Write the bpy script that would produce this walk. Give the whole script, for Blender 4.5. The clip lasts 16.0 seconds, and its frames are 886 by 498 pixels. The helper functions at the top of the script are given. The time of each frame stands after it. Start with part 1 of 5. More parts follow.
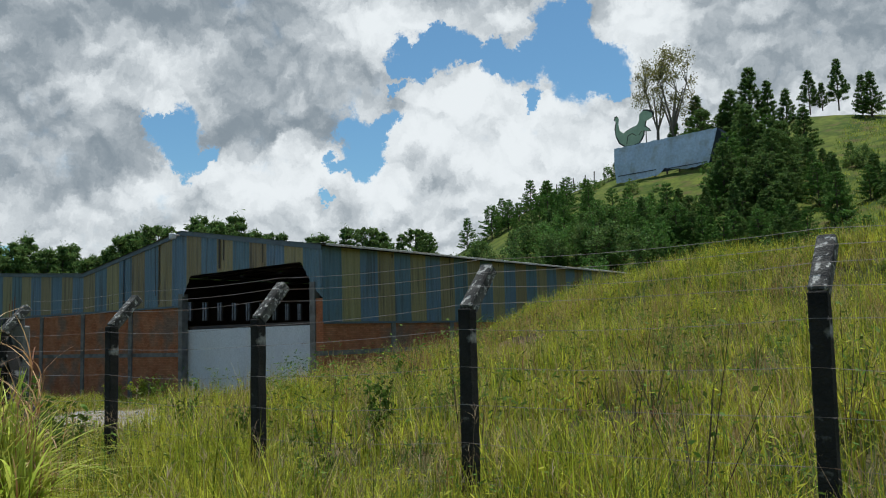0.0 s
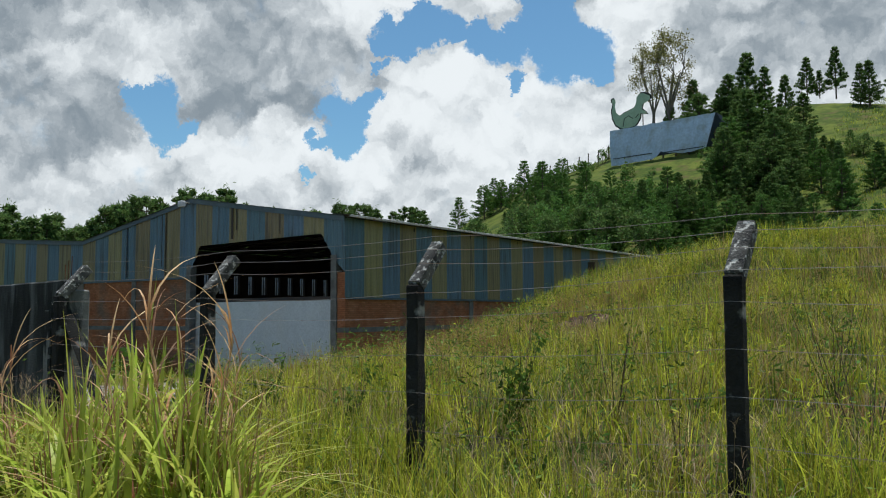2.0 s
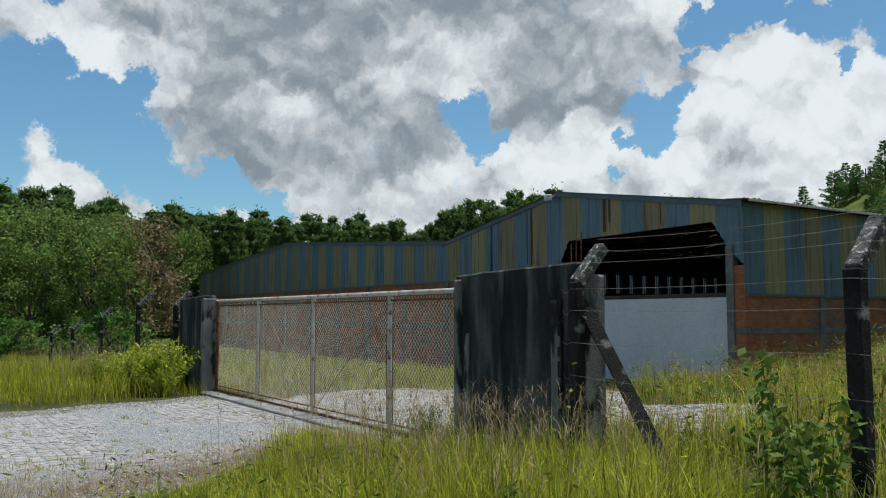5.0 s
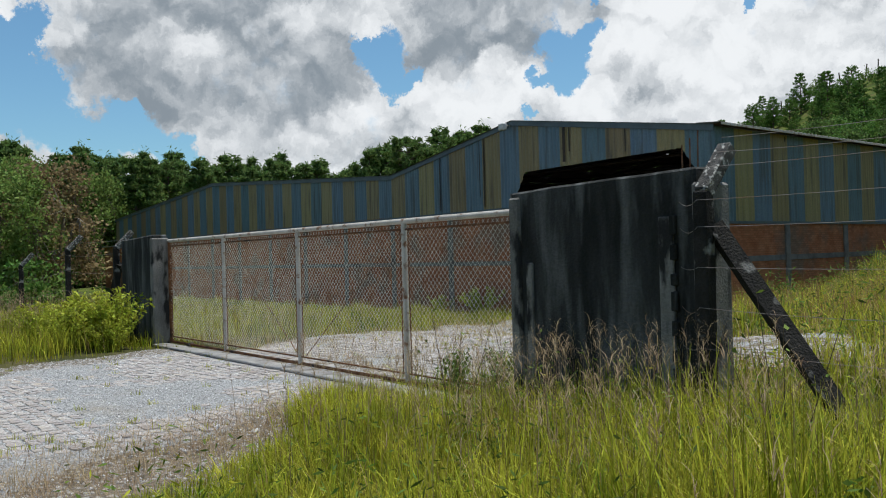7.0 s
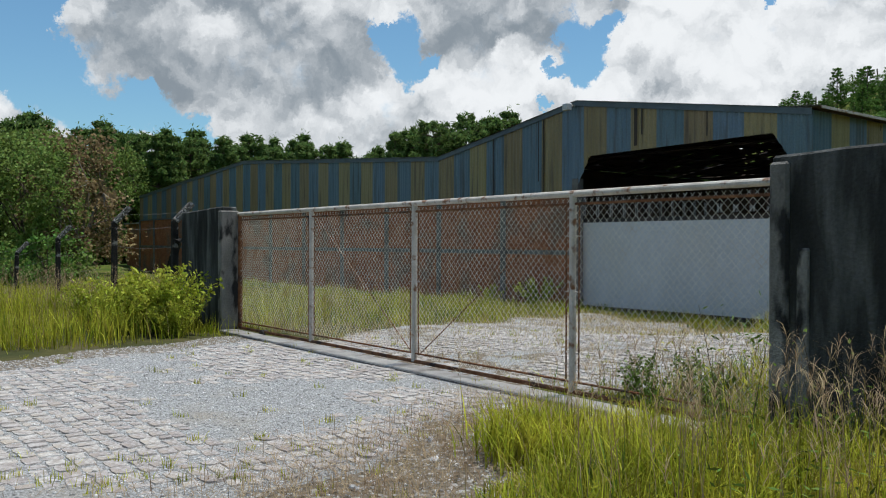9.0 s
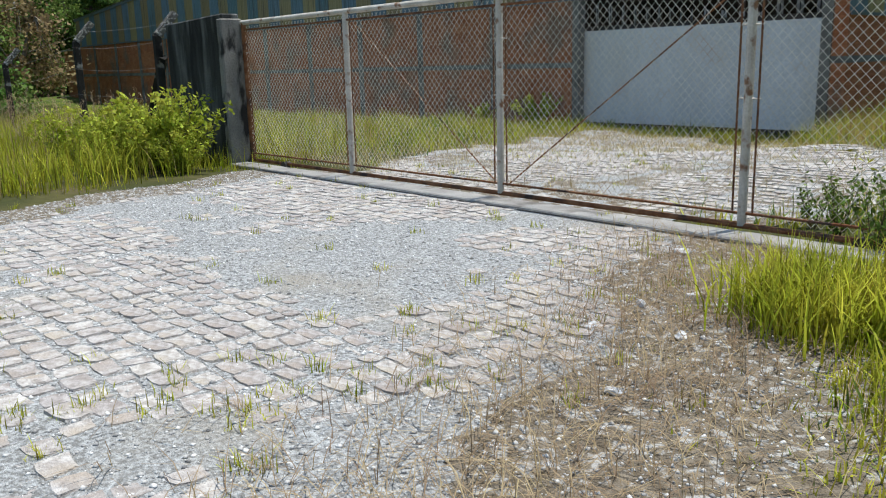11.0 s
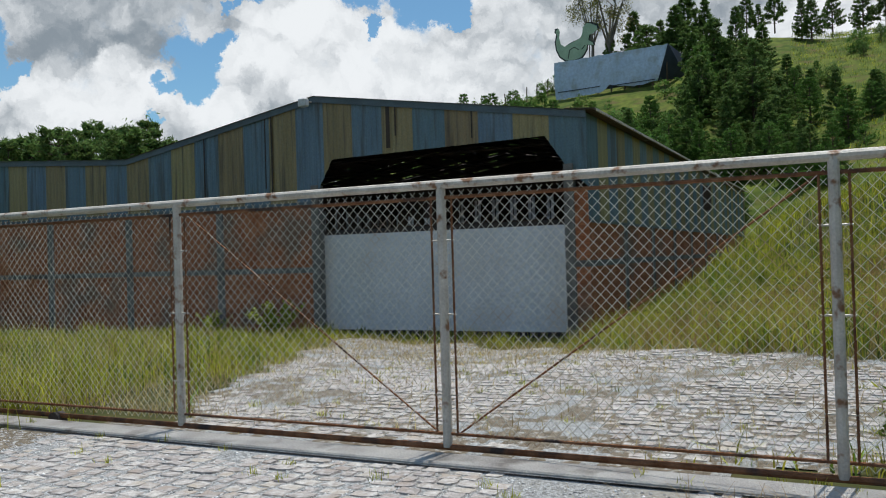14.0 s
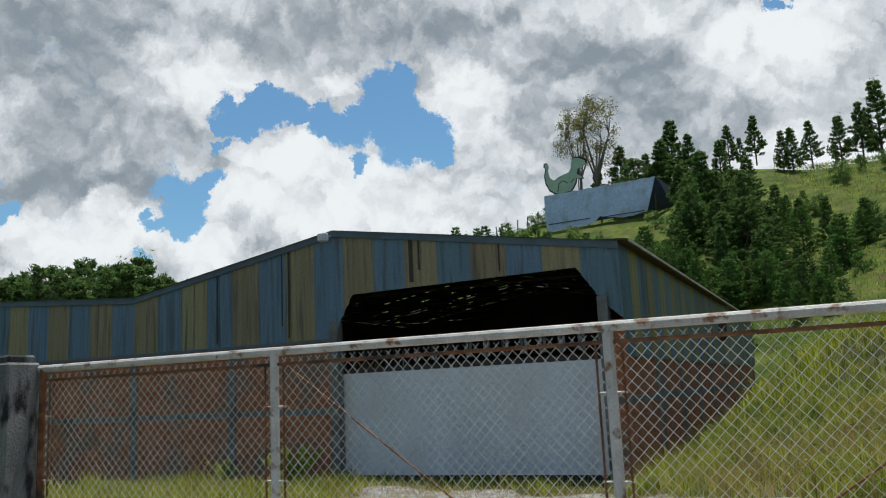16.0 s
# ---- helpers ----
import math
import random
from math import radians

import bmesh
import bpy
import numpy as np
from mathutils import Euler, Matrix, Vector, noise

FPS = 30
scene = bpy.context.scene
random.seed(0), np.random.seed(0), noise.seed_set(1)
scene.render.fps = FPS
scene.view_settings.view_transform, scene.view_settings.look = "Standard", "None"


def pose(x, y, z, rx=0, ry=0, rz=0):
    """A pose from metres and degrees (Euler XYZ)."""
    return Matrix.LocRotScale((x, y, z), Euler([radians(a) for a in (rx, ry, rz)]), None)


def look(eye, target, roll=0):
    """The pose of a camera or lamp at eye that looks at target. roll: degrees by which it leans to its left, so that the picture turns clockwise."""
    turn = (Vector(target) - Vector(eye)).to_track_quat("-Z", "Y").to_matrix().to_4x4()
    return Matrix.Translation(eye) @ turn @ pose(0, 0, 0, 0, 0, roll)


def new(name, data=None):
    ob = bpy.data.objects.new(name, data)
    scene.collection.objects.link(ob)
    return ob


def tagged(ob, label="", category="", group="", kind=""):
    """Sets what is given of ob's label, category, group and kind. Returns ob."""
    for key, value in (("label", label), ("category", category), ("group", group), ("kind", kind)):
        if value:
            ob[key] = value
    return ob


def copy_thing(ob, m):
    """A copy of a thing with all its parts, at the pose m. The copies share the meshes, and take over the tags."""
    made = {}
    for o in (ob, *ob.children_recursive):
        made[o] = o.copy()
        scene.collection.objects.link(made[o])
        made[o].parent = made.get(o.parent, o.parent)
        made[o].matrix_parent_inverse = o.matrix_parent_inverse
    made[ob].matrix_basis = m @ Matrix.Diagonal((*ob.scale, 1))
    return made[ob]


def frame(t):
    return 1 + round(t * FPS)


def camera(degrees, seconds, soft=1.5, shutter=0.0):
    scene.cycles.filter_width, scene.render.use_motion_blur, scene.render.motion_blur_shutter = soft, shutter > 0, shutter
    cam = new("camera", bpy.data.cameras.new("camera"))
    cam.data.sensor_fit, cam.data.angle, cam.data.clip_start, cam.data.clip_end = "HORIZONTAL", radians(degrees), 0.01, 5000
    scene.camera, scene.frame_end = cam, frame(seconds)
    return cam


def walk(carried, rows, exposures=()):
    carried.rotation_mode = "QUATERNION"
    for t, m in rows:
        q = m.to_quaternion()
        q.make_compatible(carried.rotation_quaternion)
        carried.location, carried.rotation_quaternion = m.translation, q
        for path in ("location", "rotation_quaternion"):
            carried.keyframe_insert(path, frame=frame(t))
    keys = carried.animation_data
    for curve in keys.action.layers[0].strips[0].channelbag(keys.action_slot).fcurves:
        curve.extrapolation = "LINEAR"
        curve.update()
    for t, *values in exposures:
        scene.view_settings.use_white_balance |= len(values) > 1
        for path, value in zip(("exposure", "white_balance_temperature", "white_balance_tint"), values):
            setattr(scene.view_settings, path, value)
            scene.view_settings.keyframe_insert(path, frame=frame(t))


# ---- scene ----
cam = camera(56.4, 16.0, 1.1)

# camera path: seconds, eye, target, roll
PATH = [
    (0, (19.112, -6.079, 1.819), (17.915, -4.49, 2.023), -1.6),
    (0.5, (18.507, -5.945, 1.801), (17.371, -4.308, 1.972), -1.4),
    (1, (17.893, -5.919, 1.813), (16.744, -4.29, 1.973), -1.7),
    (1.5, (17.364, -5.956, 1.784), (16.234, -4.314, 1.945), -1.7),
    (2, (16.75, -5.96, 1.781), (15.59, -4.339, 1.937), -0.3),
    (2.5, (16.163, -5.858, 1.767), (15.007, -4.234, 1.923), -0.5),
    (3, (15.531, -5.754, 1.79), (14.203, -4.263, 1.897), 1.4),
    (3.5, (14.93, -5.821, 1.801), (13.427, -4.512, 1.973), 0.1),
    (4, (14.281, -5.712, 1.779), (12.665, -4.556, 2.009), 0.1),
    (4.5, (13.674, -5.8, 1.729), (12.02, -4.693, 1.925), 0.1),
    (6.8, (11.051, -5.964, 1.644), (9.386, -4.856, 1.649), -1.4),
    (7, (10.822, -5.951, 1.593), (9.263, -4.699, 1.608), -1.6),
    (7.5, (10.237, -5.978, 1.553), (8.724, -4.67, 1.592), -1.0),
    (8, (9.559, -6.002, 1.537), (8.049, -4.69, 1.564), 0.2),
    (8.5, (8.898, -5.961, 1.516), (7.354, -4.69, 1.497), 0.2),
    (9, (8.308, -6.049, 1.523), (6.733, -4.817, 1.51), 0.2),
    (9.2, (8.085, -6.079, 1.512), (6.499, -4.861, 1.502), -0.1),
    (11.5, (5.37, -5.989, 1.362), (3.954, -4.673, 0.849), -1.0),
    (12, (4.881, -5.973, 1.384), (3.698, -4.393, 1.064), -4.5),
    (12.5, (4.365, -5.934, 1.448), (3.43, -4.166, 1.396), -3.0),
    (13, (3.812, -5.796, 1.437), (2.936, -3.998, 1.404), -1.3),
    (13.5, (3.245, -5.679, 1.442), (2.374, -3.879, 1.424), -0.8),
    (14, (2.715, -5.551, 1.469), (1.838, -3.754, 1.491), -1.7),
    (14.5, (2.189, -5.406, 1.563), (1.152, -3.702, 1.712), -2.3),
    (15, (1.738, -5.361, 1.616), (0.668, -3.69, 1.862), -2.5),
    (15.5, (1.45, -5.265, 1.631), (0.39, -3.59, 1.9), -1.9),
    (16, (1.29, -5.275, 1.661), (0.467, -3.484, 1.999), -2.7),
]
walk(cam, [(t, look(eye, target, roll)) for t, eye, target, roll in PATH],
     [(0, 0.0, 6280, 6.5), (3.5, 0.05, 6280, 6.5), (4.5, -0.05, 6280, 6.5), (7.0, 0.05, 6400, 9), (9.2, 0.05, 6400, 9), (11.3, 0.42, 6400, 9), (12.0, 0.2, 6400, 9), (12.7, 0.03, 6400, 9), (16, 0.03, 6350, 8)])

# ---- light ----
SUN_AZ, SUN_EL = 10.0, 78.0        # degrees clockwise from +y, and above the horizon
sun = new("sun", bpy.data.lights.new("sun", "SUN"))
sun.data.energy, sun.data.angle, sun.data.color = 4.7, radians(0.5), (1.0, 0.97, 0.91)
sun.matrix_world = look((0, 0, 60), (-60 * math.sin(radians(SUN_AZ)) / math.tan(radians(SUN_EL)), -60 * math.cos(radians(SUN_AZ)) / math.tan(radians(SUN_EL)), 0))


def toward(az, el):
    """Unit direction from degrees left of +y and degrees above the horizon."""
    a, e = radians(az), radians(el)
    return (-math.sin(a) * math.cos(e), math.cos(a) * math.cos(e), math.sin(e))


def build_world():
    w = bpy.data.worlds.new("sky")
    scene.world = w
    w.use_nodes = True
    nt = w.node_tree
    nt.nodes.clear()
    N, L = nt.nodes.new, nt.links.new

    def math_node(op, a, b=None, clamp=False):
        n = N("ShaderNodeMath")
        n.operation, n.use_clamp = op, clamp
        for i, v in enumerate((a, b)):
            if v is None:
                continue
            if isinstance(v, (int, float)):
                n.inputs[i].default_value = v
            else:
                L(v, n.inputs[i])
        return n.outputs[0]

    def ramp(v, a, b, to0=0.0, to1=1.0):
        n = N("ShaderNodeMapRange")
        n.interpolation_type = "SMOOTHSTEP"
        L(v, n.inputs[0])
        for i, x in enumerate((a, b, to0, to1)):
            n.inputs[i + 1].default_value = x
        return n.outputs[0]

    co = N("ShaderNodeTexCoord").outputs["Generated"]
    sky = N("ShaderNodeTexSky")
    sky.sky_type, sky.sun_disc = "NISHITA", False
    sky.sun_elevation, sky.sun_rotation = radians(SUN_EL), radians(SUN_AZ)
    sky.air_density, sky.dust_density, sky.ozone_density = 1.0, 0.6, 2.0

    def fbm(vec, scale, detail=6, rough=0.6, out="Fac"):
        n = N("ShaderNodeTexNoise")
        n.inputs["Scale"].default_value, n.inputs["Detail"].default_value, n.inputs["Roughness"].default_value = scale, detail, rough
        L(vec, n.inputs["Vector"])
        return n.outputs[out]

    def vec(op, a, b, scale=None):
        n = N("ShaderNodeVectorMath")
        n.operation = op
        for i, v in enumerate((a, b)):
            if isinstance(v, tuple):
                n.inputs[i].default_value = v
            elif v is not None:
                L(v, n.inputs[i])
        if scale is not None:
            n.inputs["Scale"].default_value = scale
        return n.outputs["Value"] if op == "DOT_PRODUCT" else n.outputs[0]

    # ragged edges: bend the direction by two noises before asking where the gaps are
    wide = vec("SCALE", vec("SUBTRACT", fbm(co, 7.0, 3, 0.5, "Color"), (0.5, 0.5, 0.5)), None, 0.07)
    fine = vec("SCALE", vec("SUBTRACT", fbm(co, 24.0, 8, 0.7, "Color"), (0.5, 0.5, 0.5)), None, 0.075)
    bent = vec("NORMALIZE", vec("ADD", vec("ADD", co, wide), fine), None)

    smooth = vec("NORMALIZE", vec("ADD", vec("ADD", co, wide), vec("SCALE", fine, None, 0.75)), None)

    def total(blobs, soft, way=bent):
        acc = None
        for az, el, r in blobs:
            v = ramp(vec("DOT_PRODUCT", way, toward(az, el)), math.cos(radians(r * (1 + soft))), math.cos(radians(r * max(0.02, 1 - soft))))
            acc = v if acc is None else math_node("ADD", acc, v)
        return acc

    # azimuth, height and radius of the blue gaps, the grey bases and the sunlit heads
    gaps = [(28.6, 21.5, 1.5), (37.6, 19.6, 1.4), (38.9, 18.5, 1.1), (35.9, 19.9, 1.1), (32.7, 19.0, 1.3), (42.5, 13.3, 1.5), (42.2, 11.9, 1.0),
            (40.5, 14.4, 0.8), (44.1, 11.6, 0.6), (54.4, 13.4, 1.4), (55.5, 14.2, 0.8), (53.6, 12.1, 0.9), (45.1, 9.3, 0.4), (28.5, 20.0, 1.6),
            (37.5, 20.3, 0.9), (35.5, 19.6, 0.8), (33.3, 19.5, 0.9), (31.0, 18.4, 1.4), (28.0, 20.7, 1.5), (26.9, 18.3, 1.8), (24.8, 17.9, 1.4),
            (29.5, 19.8, 1.3), (24.0, 16.5, 0.5), (30.0, 16.1, 0.5), (39.5, 18.0, 0.6), (26.9, 22.1, 0.8), (39.9, 16.6, 0.4), (0.0, 22.9, 0.6)]
    gaps_far = [(77.6, 14.9, 1.0), (79.7, 13.1, 1.6), (81.5, 13.1, 1.4), (78.3, 11.2, 1.7), (77.0, 9.5, 1.8), (73.8, 8.2, 1.8), (70.8, 8.2, 1.4),
            (74.8, 6.7, 1.4), (83.0, 15.3, 1.1), (68.5, 7.5, 1.1), (83.2, 20.1, 0.9), (71.9, 8.9, 1.0), (78.9, 12.7, 1.7), (79.7, 10.8, 1.4),
            (78.4, 13.1, 1.2), (64.7, 6.5, 0.5), (85.1, 13.8, 2.4), (86.3, 9.3, 2.7)]
    greys = [(59.9, 21.5, 3.3), (54.2, 21.4, 2.9), (67.7, 18.5, 3.3), (75.2, 19.2, 3.7), (70.5, 21.8, 3.3), (60.6, 14.1, 3.3), (64.1, 12.9, 2.5),
            (69.4, 13.0, 2.7), (72.3, 11.3, 2.4), (58.2, 12.5, 1.6), (49.8, 17.2, 2.4), (47.4, 14.9, 2.0), (45.0, 17.6, 2.2), (51.0, 13.4, 1.3),
            (44.5, 13.4, 1.0), (9.6, 18.6, 2.4), (6.5, 17.4, 2.0), (15.3, 20.3, 1.8), (12.0, 22.0, 1.4), (17.7, 18.1, 1.4), (4.0, 18.1, 1.6),
            (50.6, 23.2, 3.1), (35.6, 24.4, 2.4), (27.4, 25.2, 2.9), (11.4, 18.6, 3.3), (14.9, 17.5, 2.2)]
    whites = [(59.4, 17.5, 1.6), (57.3, 17.0, 1.3), (53.6, 18.3, 1.6), (55.5, 15.7, 0.9), (33.7, 14.0, 2.4), (36.1, 15.2, 2.0), (29.8, 13.8, 1.8),
            (27.0, 14.7, 1.8), (32.2, 12.0, 2.4), (24.1, 18.9, 1.4), (22.1, 19.5, 1.7), (56.5, 10.1, 1.4), (49.9, 10.7, 1.7), (46.1, 11.5, 1.6),
            (41.0, 10.3, 1.4), (47.2, 13.0, 0.9), (55.4, 16.3, 0.9), (81.5, 17.0, 1.8), (79.8, 15.7, 1.4), (76.0, 15.2, 1.4), (81.8, 9.7, 1.8),
            (79.7, 8.1, 1.8), (39.9, 21.3, 1.6), (67.6, 13.3, 1.0), (5.5, 20.9, 1.8), (2.0, 20.3, 2.2), (-1.6, 21.0, 1.8), (21.5, 20.1, 1.4)]
    # openings out of view, added to lower the clouds' fill light
    gaps_unseen = [(10, 44, 12), (60, 42, 12), (-45, 25, 16), (150, 30, 28), (-120, 35, 32), (110, 52, 22), (0, 82, 26), (-60, 58, 18), (98, 13, 7)]
    gap = math_node("ADD", math_node("ADD", total(gaps, 0.5), total(gaps_far, 0.5)), total(gaps_unseen, 0.4))
    rough = math_node("ADD", math_node("MULTIPLY", math_node("SUBTRACT", fbm(co, 11.0, 8, 0.6), 0.5), 1.3), math_node("MULTIPLY", math_node("SUBTRACT", fbm(co, 36.0, 5, 0.62), 0.5), 0.7))
    body = math_node("ADD", math_node("SUBTRACT", 1.0, gap), rough)
    density = ramp(body, 0.22, 0.88)
    # light from above: the tops of the billows are bright, their undersides grey
    lifted = vec("ADD", smooth, (0.0, 0.0, 0.016))
    relief = math_node("ADD", math_node("MULTIPLY", math_node("SUBTRACT", fbm(smooth, 12.0, 8, 0.55), fbm(lifted, 12.0, 8, 0.55)), 4.2), math_node("MULTIPLY", math_node("SUBTRACT", fbm(smooth, 5.0, 3, 0.5), fbm(lifted, 5.0, 3, 0.5)), 5.0))
    mass = math_node("SUBTRACT", math_node("MULTIPLY", math_node("MINIMUM", total(greys, 0.9, smooth), 1.25), 0.5), math_node("MULTIPLY", math_node("MINIMUM", total(whites, 0.9, smooth), 1.2), 0.52))
    soft_noise = math_node("MULTIPLY", math_node("SUBTRACT", fbm(smooth, 6.0, 4, 0.45), 0.5), 1.0)
    grey = math_node("SUBTRACT", math_node("ADD", mass, soft_noise), relief)
    shade = ramp(grey, -0.85, 1.15)
    cloud = N("ShaderNodeMixRGB")
    L(shade, cloud.inputs[0])
    cloud.inputs[1].default_value, cloud.inputs[2].default_value = (8.5, 8.65, 8.8, 1), (2.45, 2.85, 3.25, 1)
    blue = N("ShaderNodeMixRGB")
    blue.blend_type = "MULTIPLY"
    blue.inputs[0].default_value = 1.0
    L(sky.outputs[0], blue.inputs[1])
    blue.inputs[2].default_value = (0.80, 1.08, 1.13, 1)
    both = N("ShaderNodeMixRGB")
    L(density, both.inputs[0])
    L(blue.outputs[0], both.inputs[1])
    L(cloud.outputs[0], both.inputs[2])
    bg = N("ShaderNodeBackground")
    bg.inputs[1].default_value = 0.1
    L(both.outputs[0], bg.inputs[0])
    L(bg.outputs[0], N("ShaderNodeOutputWorld").inputs[0])


build_world()

# ---- materials ----


def mat(name, c1, c2, scale=3.0, rough=0.85, bump=0.3, grain=60.0, metal=0.0, spots=None, spot_scale=1.2, spot_at=(0.52, 0.66), stretch=(1, 1, 1), vary="", vary_by=0.25, contrast=(0.35, 0.65), translucent=0.0):
    """Two colours by a coarse noise, a third in spots, a fine grain that also bumps. stretch scales the pattern's axes; vary: 'object' or 'island'."""
    m = bpy.data.materials.new(name)
    m.use_nodes = True
    nt = m.node_tree
    N, L = nt.nodes.new, nt.links.new
    b = nt.nodes["Principled BSDF"]
    b.inputs["Roughness"].default_value, b.inputs["Metallic"].default_value = rough, metal
    if translucent or rough >= 0.9:
        b.inputs["Specular IOR Level"].default_value = 0.15
    co = N("ShaderNodeTexCoord").outputs["Object"]
    mp = N("ShaderNodeMapping")
    mp.inputs["Scale"].default_value = stretch
    L(co, mp.inputs[0])

    def noise_fac(s, det, vec):
        n = N("ShaderNodeTexNoise")
        n.inputs["Scale"].default_value, n.inputs["Detail"].default_value = s, det
        L(vec, n.inputs["Vector"])
        return n.outputs["Fac"]

    def rng(v, a, b2, c=0.0, d=1.0):
        n = N("ShaderNodeMapRange")
        L(v, n.inputs[0])
        for i, x in enumerate((a, b2, c, d)):
            n.inputs[i + 1].default_value = x
        return n.outputs[0]

    def mix(f, a, b2, kind="MIX"):
        n = N("ShaderNodeMixRGB")
        n.blend_type = kind
        for i, v in enumerate((f, a, b2)):
            if isinstance(v, float):
                n.inputs[i].default_value = v
            elif isinstance(v, tuple):
                n.inputs[i].default_value = (*v, 1)
            else:
                L(v, n.inputs[i])
        return n.outputs[0]

    col = mix(rng(noise_fac(scale, 6, mp.outputs[0]), *contrast), c1, c2)
    if spots:
        col = mix(rng(noise_fac(spot_scale, 8, mp.outputs[0]), *spot_at), col, spots)
    g = noise_fac(grain, 3, co)
    col = mix(0.5, col, rng(g, 0.3, 0.7, 0.55, 1.0), "MULTIPLY") if grain else col
    if vary:
        r = N("ShaderNodeObjectInfo").outputs["Random"] if vary == "object" else N("ShaderNodeNewGeometry").outputs["Random Per Island"]
        h = N("ShaderNodeHueSaturation")
        L(rng(r, 0, 1, 1 - vary_by, 1 + vary_by), h.inputs["Value"])
        L(rng(r, 0, 1, 0.485, 0.515), h.inputs["Hue"])
        L(col, h.inputs["Color"])
        col = h.outputs[0]
    L(col, b.inputs["Base Color"])
    if bump:
        bp = N("ShaderNodeBump")
        bp.inputs["Strength"].default_value, bp.inputs["Distance"].default_value = bump, 0.02
        L(g, bp.inputs["Height"])
        L(bp.outputs[0], b.inputs["Normal"])
    if translucent:
        tr = N("ShaderNodeBsdfTranslucent")
        L(col, tr.inputs["Color"])
        ms = N("ShaderNodeMixShader")
        ms.inputs[0].default_value = translucent
        L(b.outputs[0], ms.inputs[1])
        L(tr.outputs[0], ms.inputs[2])
        L(ms.outputs[0], nt.nodes["Material Output"].inputs["Surface"])
    return m


def brick_material(name):
    m = mat(name, (0.39, 0.14, 0.065), (0.49, 0.205, 0.105), 2.0, 0.9, 0.2, 30, spots=(0.27, 0.17, 0.12), spot_scale=0.7)
    nt = m.node_tree
    N, L = nt.nodes.new, nt.links.new
    b = nt.nodes["Principled BSDF"]
    old = b.inputs["Base Color"].links[0].from_socket
    mp = N("ShaderNodeMapping")
    mp.inputs["Rotation"].default_value = (radians(90), 0, 0)
    geo = N("ShaderNodeTexCoord").outputs["Object"]
    sep, com = N("ShaderNodeSeparateXYZ"), N("ShaderNodeCombineXYZ")
    L(geo, sep.inputs[0])
    add = N("ShaderNodeMath")
    L(sep.outputs[0], add.inputs[0])
    L(sep.outputs[1], add.inputs[1])
    L(add.outputs[0], com.inputs[0])
    L(sep.outputs[2], com.inputs[1])
    t = N("ShaderNodeTexBrick")
    t.inputs["Scale"].default_value, t.inputs["Brick Width"].default_value, t.inputs["Row Height"].default_value = 1.0, 0.21, 0.075
    t.inputs["Mortar Size"].default_value = 0.008
    t.inputs["Color1"].default_value, t.inputs["Color2"].default_value, t.inputs["Mortar"].default_value = (1, 1, 1, 1), (0.72, 0.7, 0.68, 1), (0.62, 0.66, 0.68, 1)
    L(com.outputs[0], t.inputs["Vector"])
    mx = N("ShaderNodeMixRGB")
    mx.blend_type = "MULTIPLY"
    mx.inputs[0].default_value = 1.0
    L(old, mx.inputs[1])
    L(t.outputs["Color"], mx.inputs[2])
    L(mx.outputs[0], b.inputs["Base Color"])
    return m


M_GROUND = mat("soil_and_turf", (0.035, 0.042, 0.012), (0.075, 0.07, 0.024), 0.8, 0.95, 0.6, 9, spots=(0.13, 0.10, 0.055), spot_scale=0.9, spot_at=(0.56, 0.7))
M_HILL = mat("hill_turf", (0.04, 0.07, 0.008), (0.12, 0.145, 0.022), 0.4, 0.95, 0.8, 1.6, spots=(0.10, 0.085, 0.03), spot_scale=0.5, spot_at=(0.54, 0.68))
M_GRAVEL = mat("gravel_dust", (0.56, 0.575, 0.585), (0.22, 0.22, 0.215), 48.0, 0.95, 0.9, 140, spots=(0.35, 0.32, 0.27), spot_scale=0.8, spot_at=(0.54, 0.74), contrast=(0.3, 0.62))
M_STONE = mat("paving_stone", (0.54, 0.515, 0.50), (0.31, 0.28, 0.26), 22.0, 0.9, 0.6, 95, spots=(0.38, 0.33, 0.285), spot_scale=4.5, vary="island", vary_by=0.14, contrast=(0.3, 0.62))
M_STONE_1 = mat("paving_stone_single", (0.54, 0.515, 0.50), (0.31, 0.28, 0.26), 4.0, 0.9, 0.6, 18, spots=(0.38, 0.33, 0.285), spot_scale=0.9, vary="object", vary_by=0.14, contrast=(0.3, 0.62))
M_CHIP = mat("gravel_chips", (0.56, 0.56, 0.56), (0.34, 0.33, 0.32), 9.0, 0.85, 0.3, 60, vary="island", vary_by=0.5)
M_ROOF_OLD = mat("rusted_old_roof_sheet", (0.075, 0.052, 0.042), (0.13, 0.085, 0.06), 1.5, 0.8, 0.2, 20, stretch=(0.4, 3, 1))
M_BLUE = mat("blue_grey_sheet", (0.095, 0.165, 0.22), (0.125, 0.20, 0.255), 1.4, 0.42, 0.1, 20, 0.0, spots=(0.075, 0.10, 0.115), spot_scale=1.6, stretch=(3, 3, 0.22), vary="object", vary_by=0.12)
M_OCHRE = mat("ochre_sheet", (0.245, 0.19, 0.085), (0.31, 0.245, 0.12), 1.4, 0.48, 0.1, 20, 0.0, spots=(0.095, 0.075, 0.05), spot_scale=1.7, spot_at=(0.54, 0.72), stretch=(3.5, 3.5, 0.2), vary="object", vary_by=0.15)
M_ROOF = mat("roof_sheet", (0.42, 0.43, 0.43), (0.30, 0.28, 0.26), 0.8, 0.5, 0.1, 20, 0.2, spots=(0.22, 0.15, 0.11), spot_scale=0.6)
M_TRIM = mat("dark_blue_trim", (0.10, 0.14, 0.17), (0.075, 0.10, 0.12), 2, 0.5, 0.1, 30)
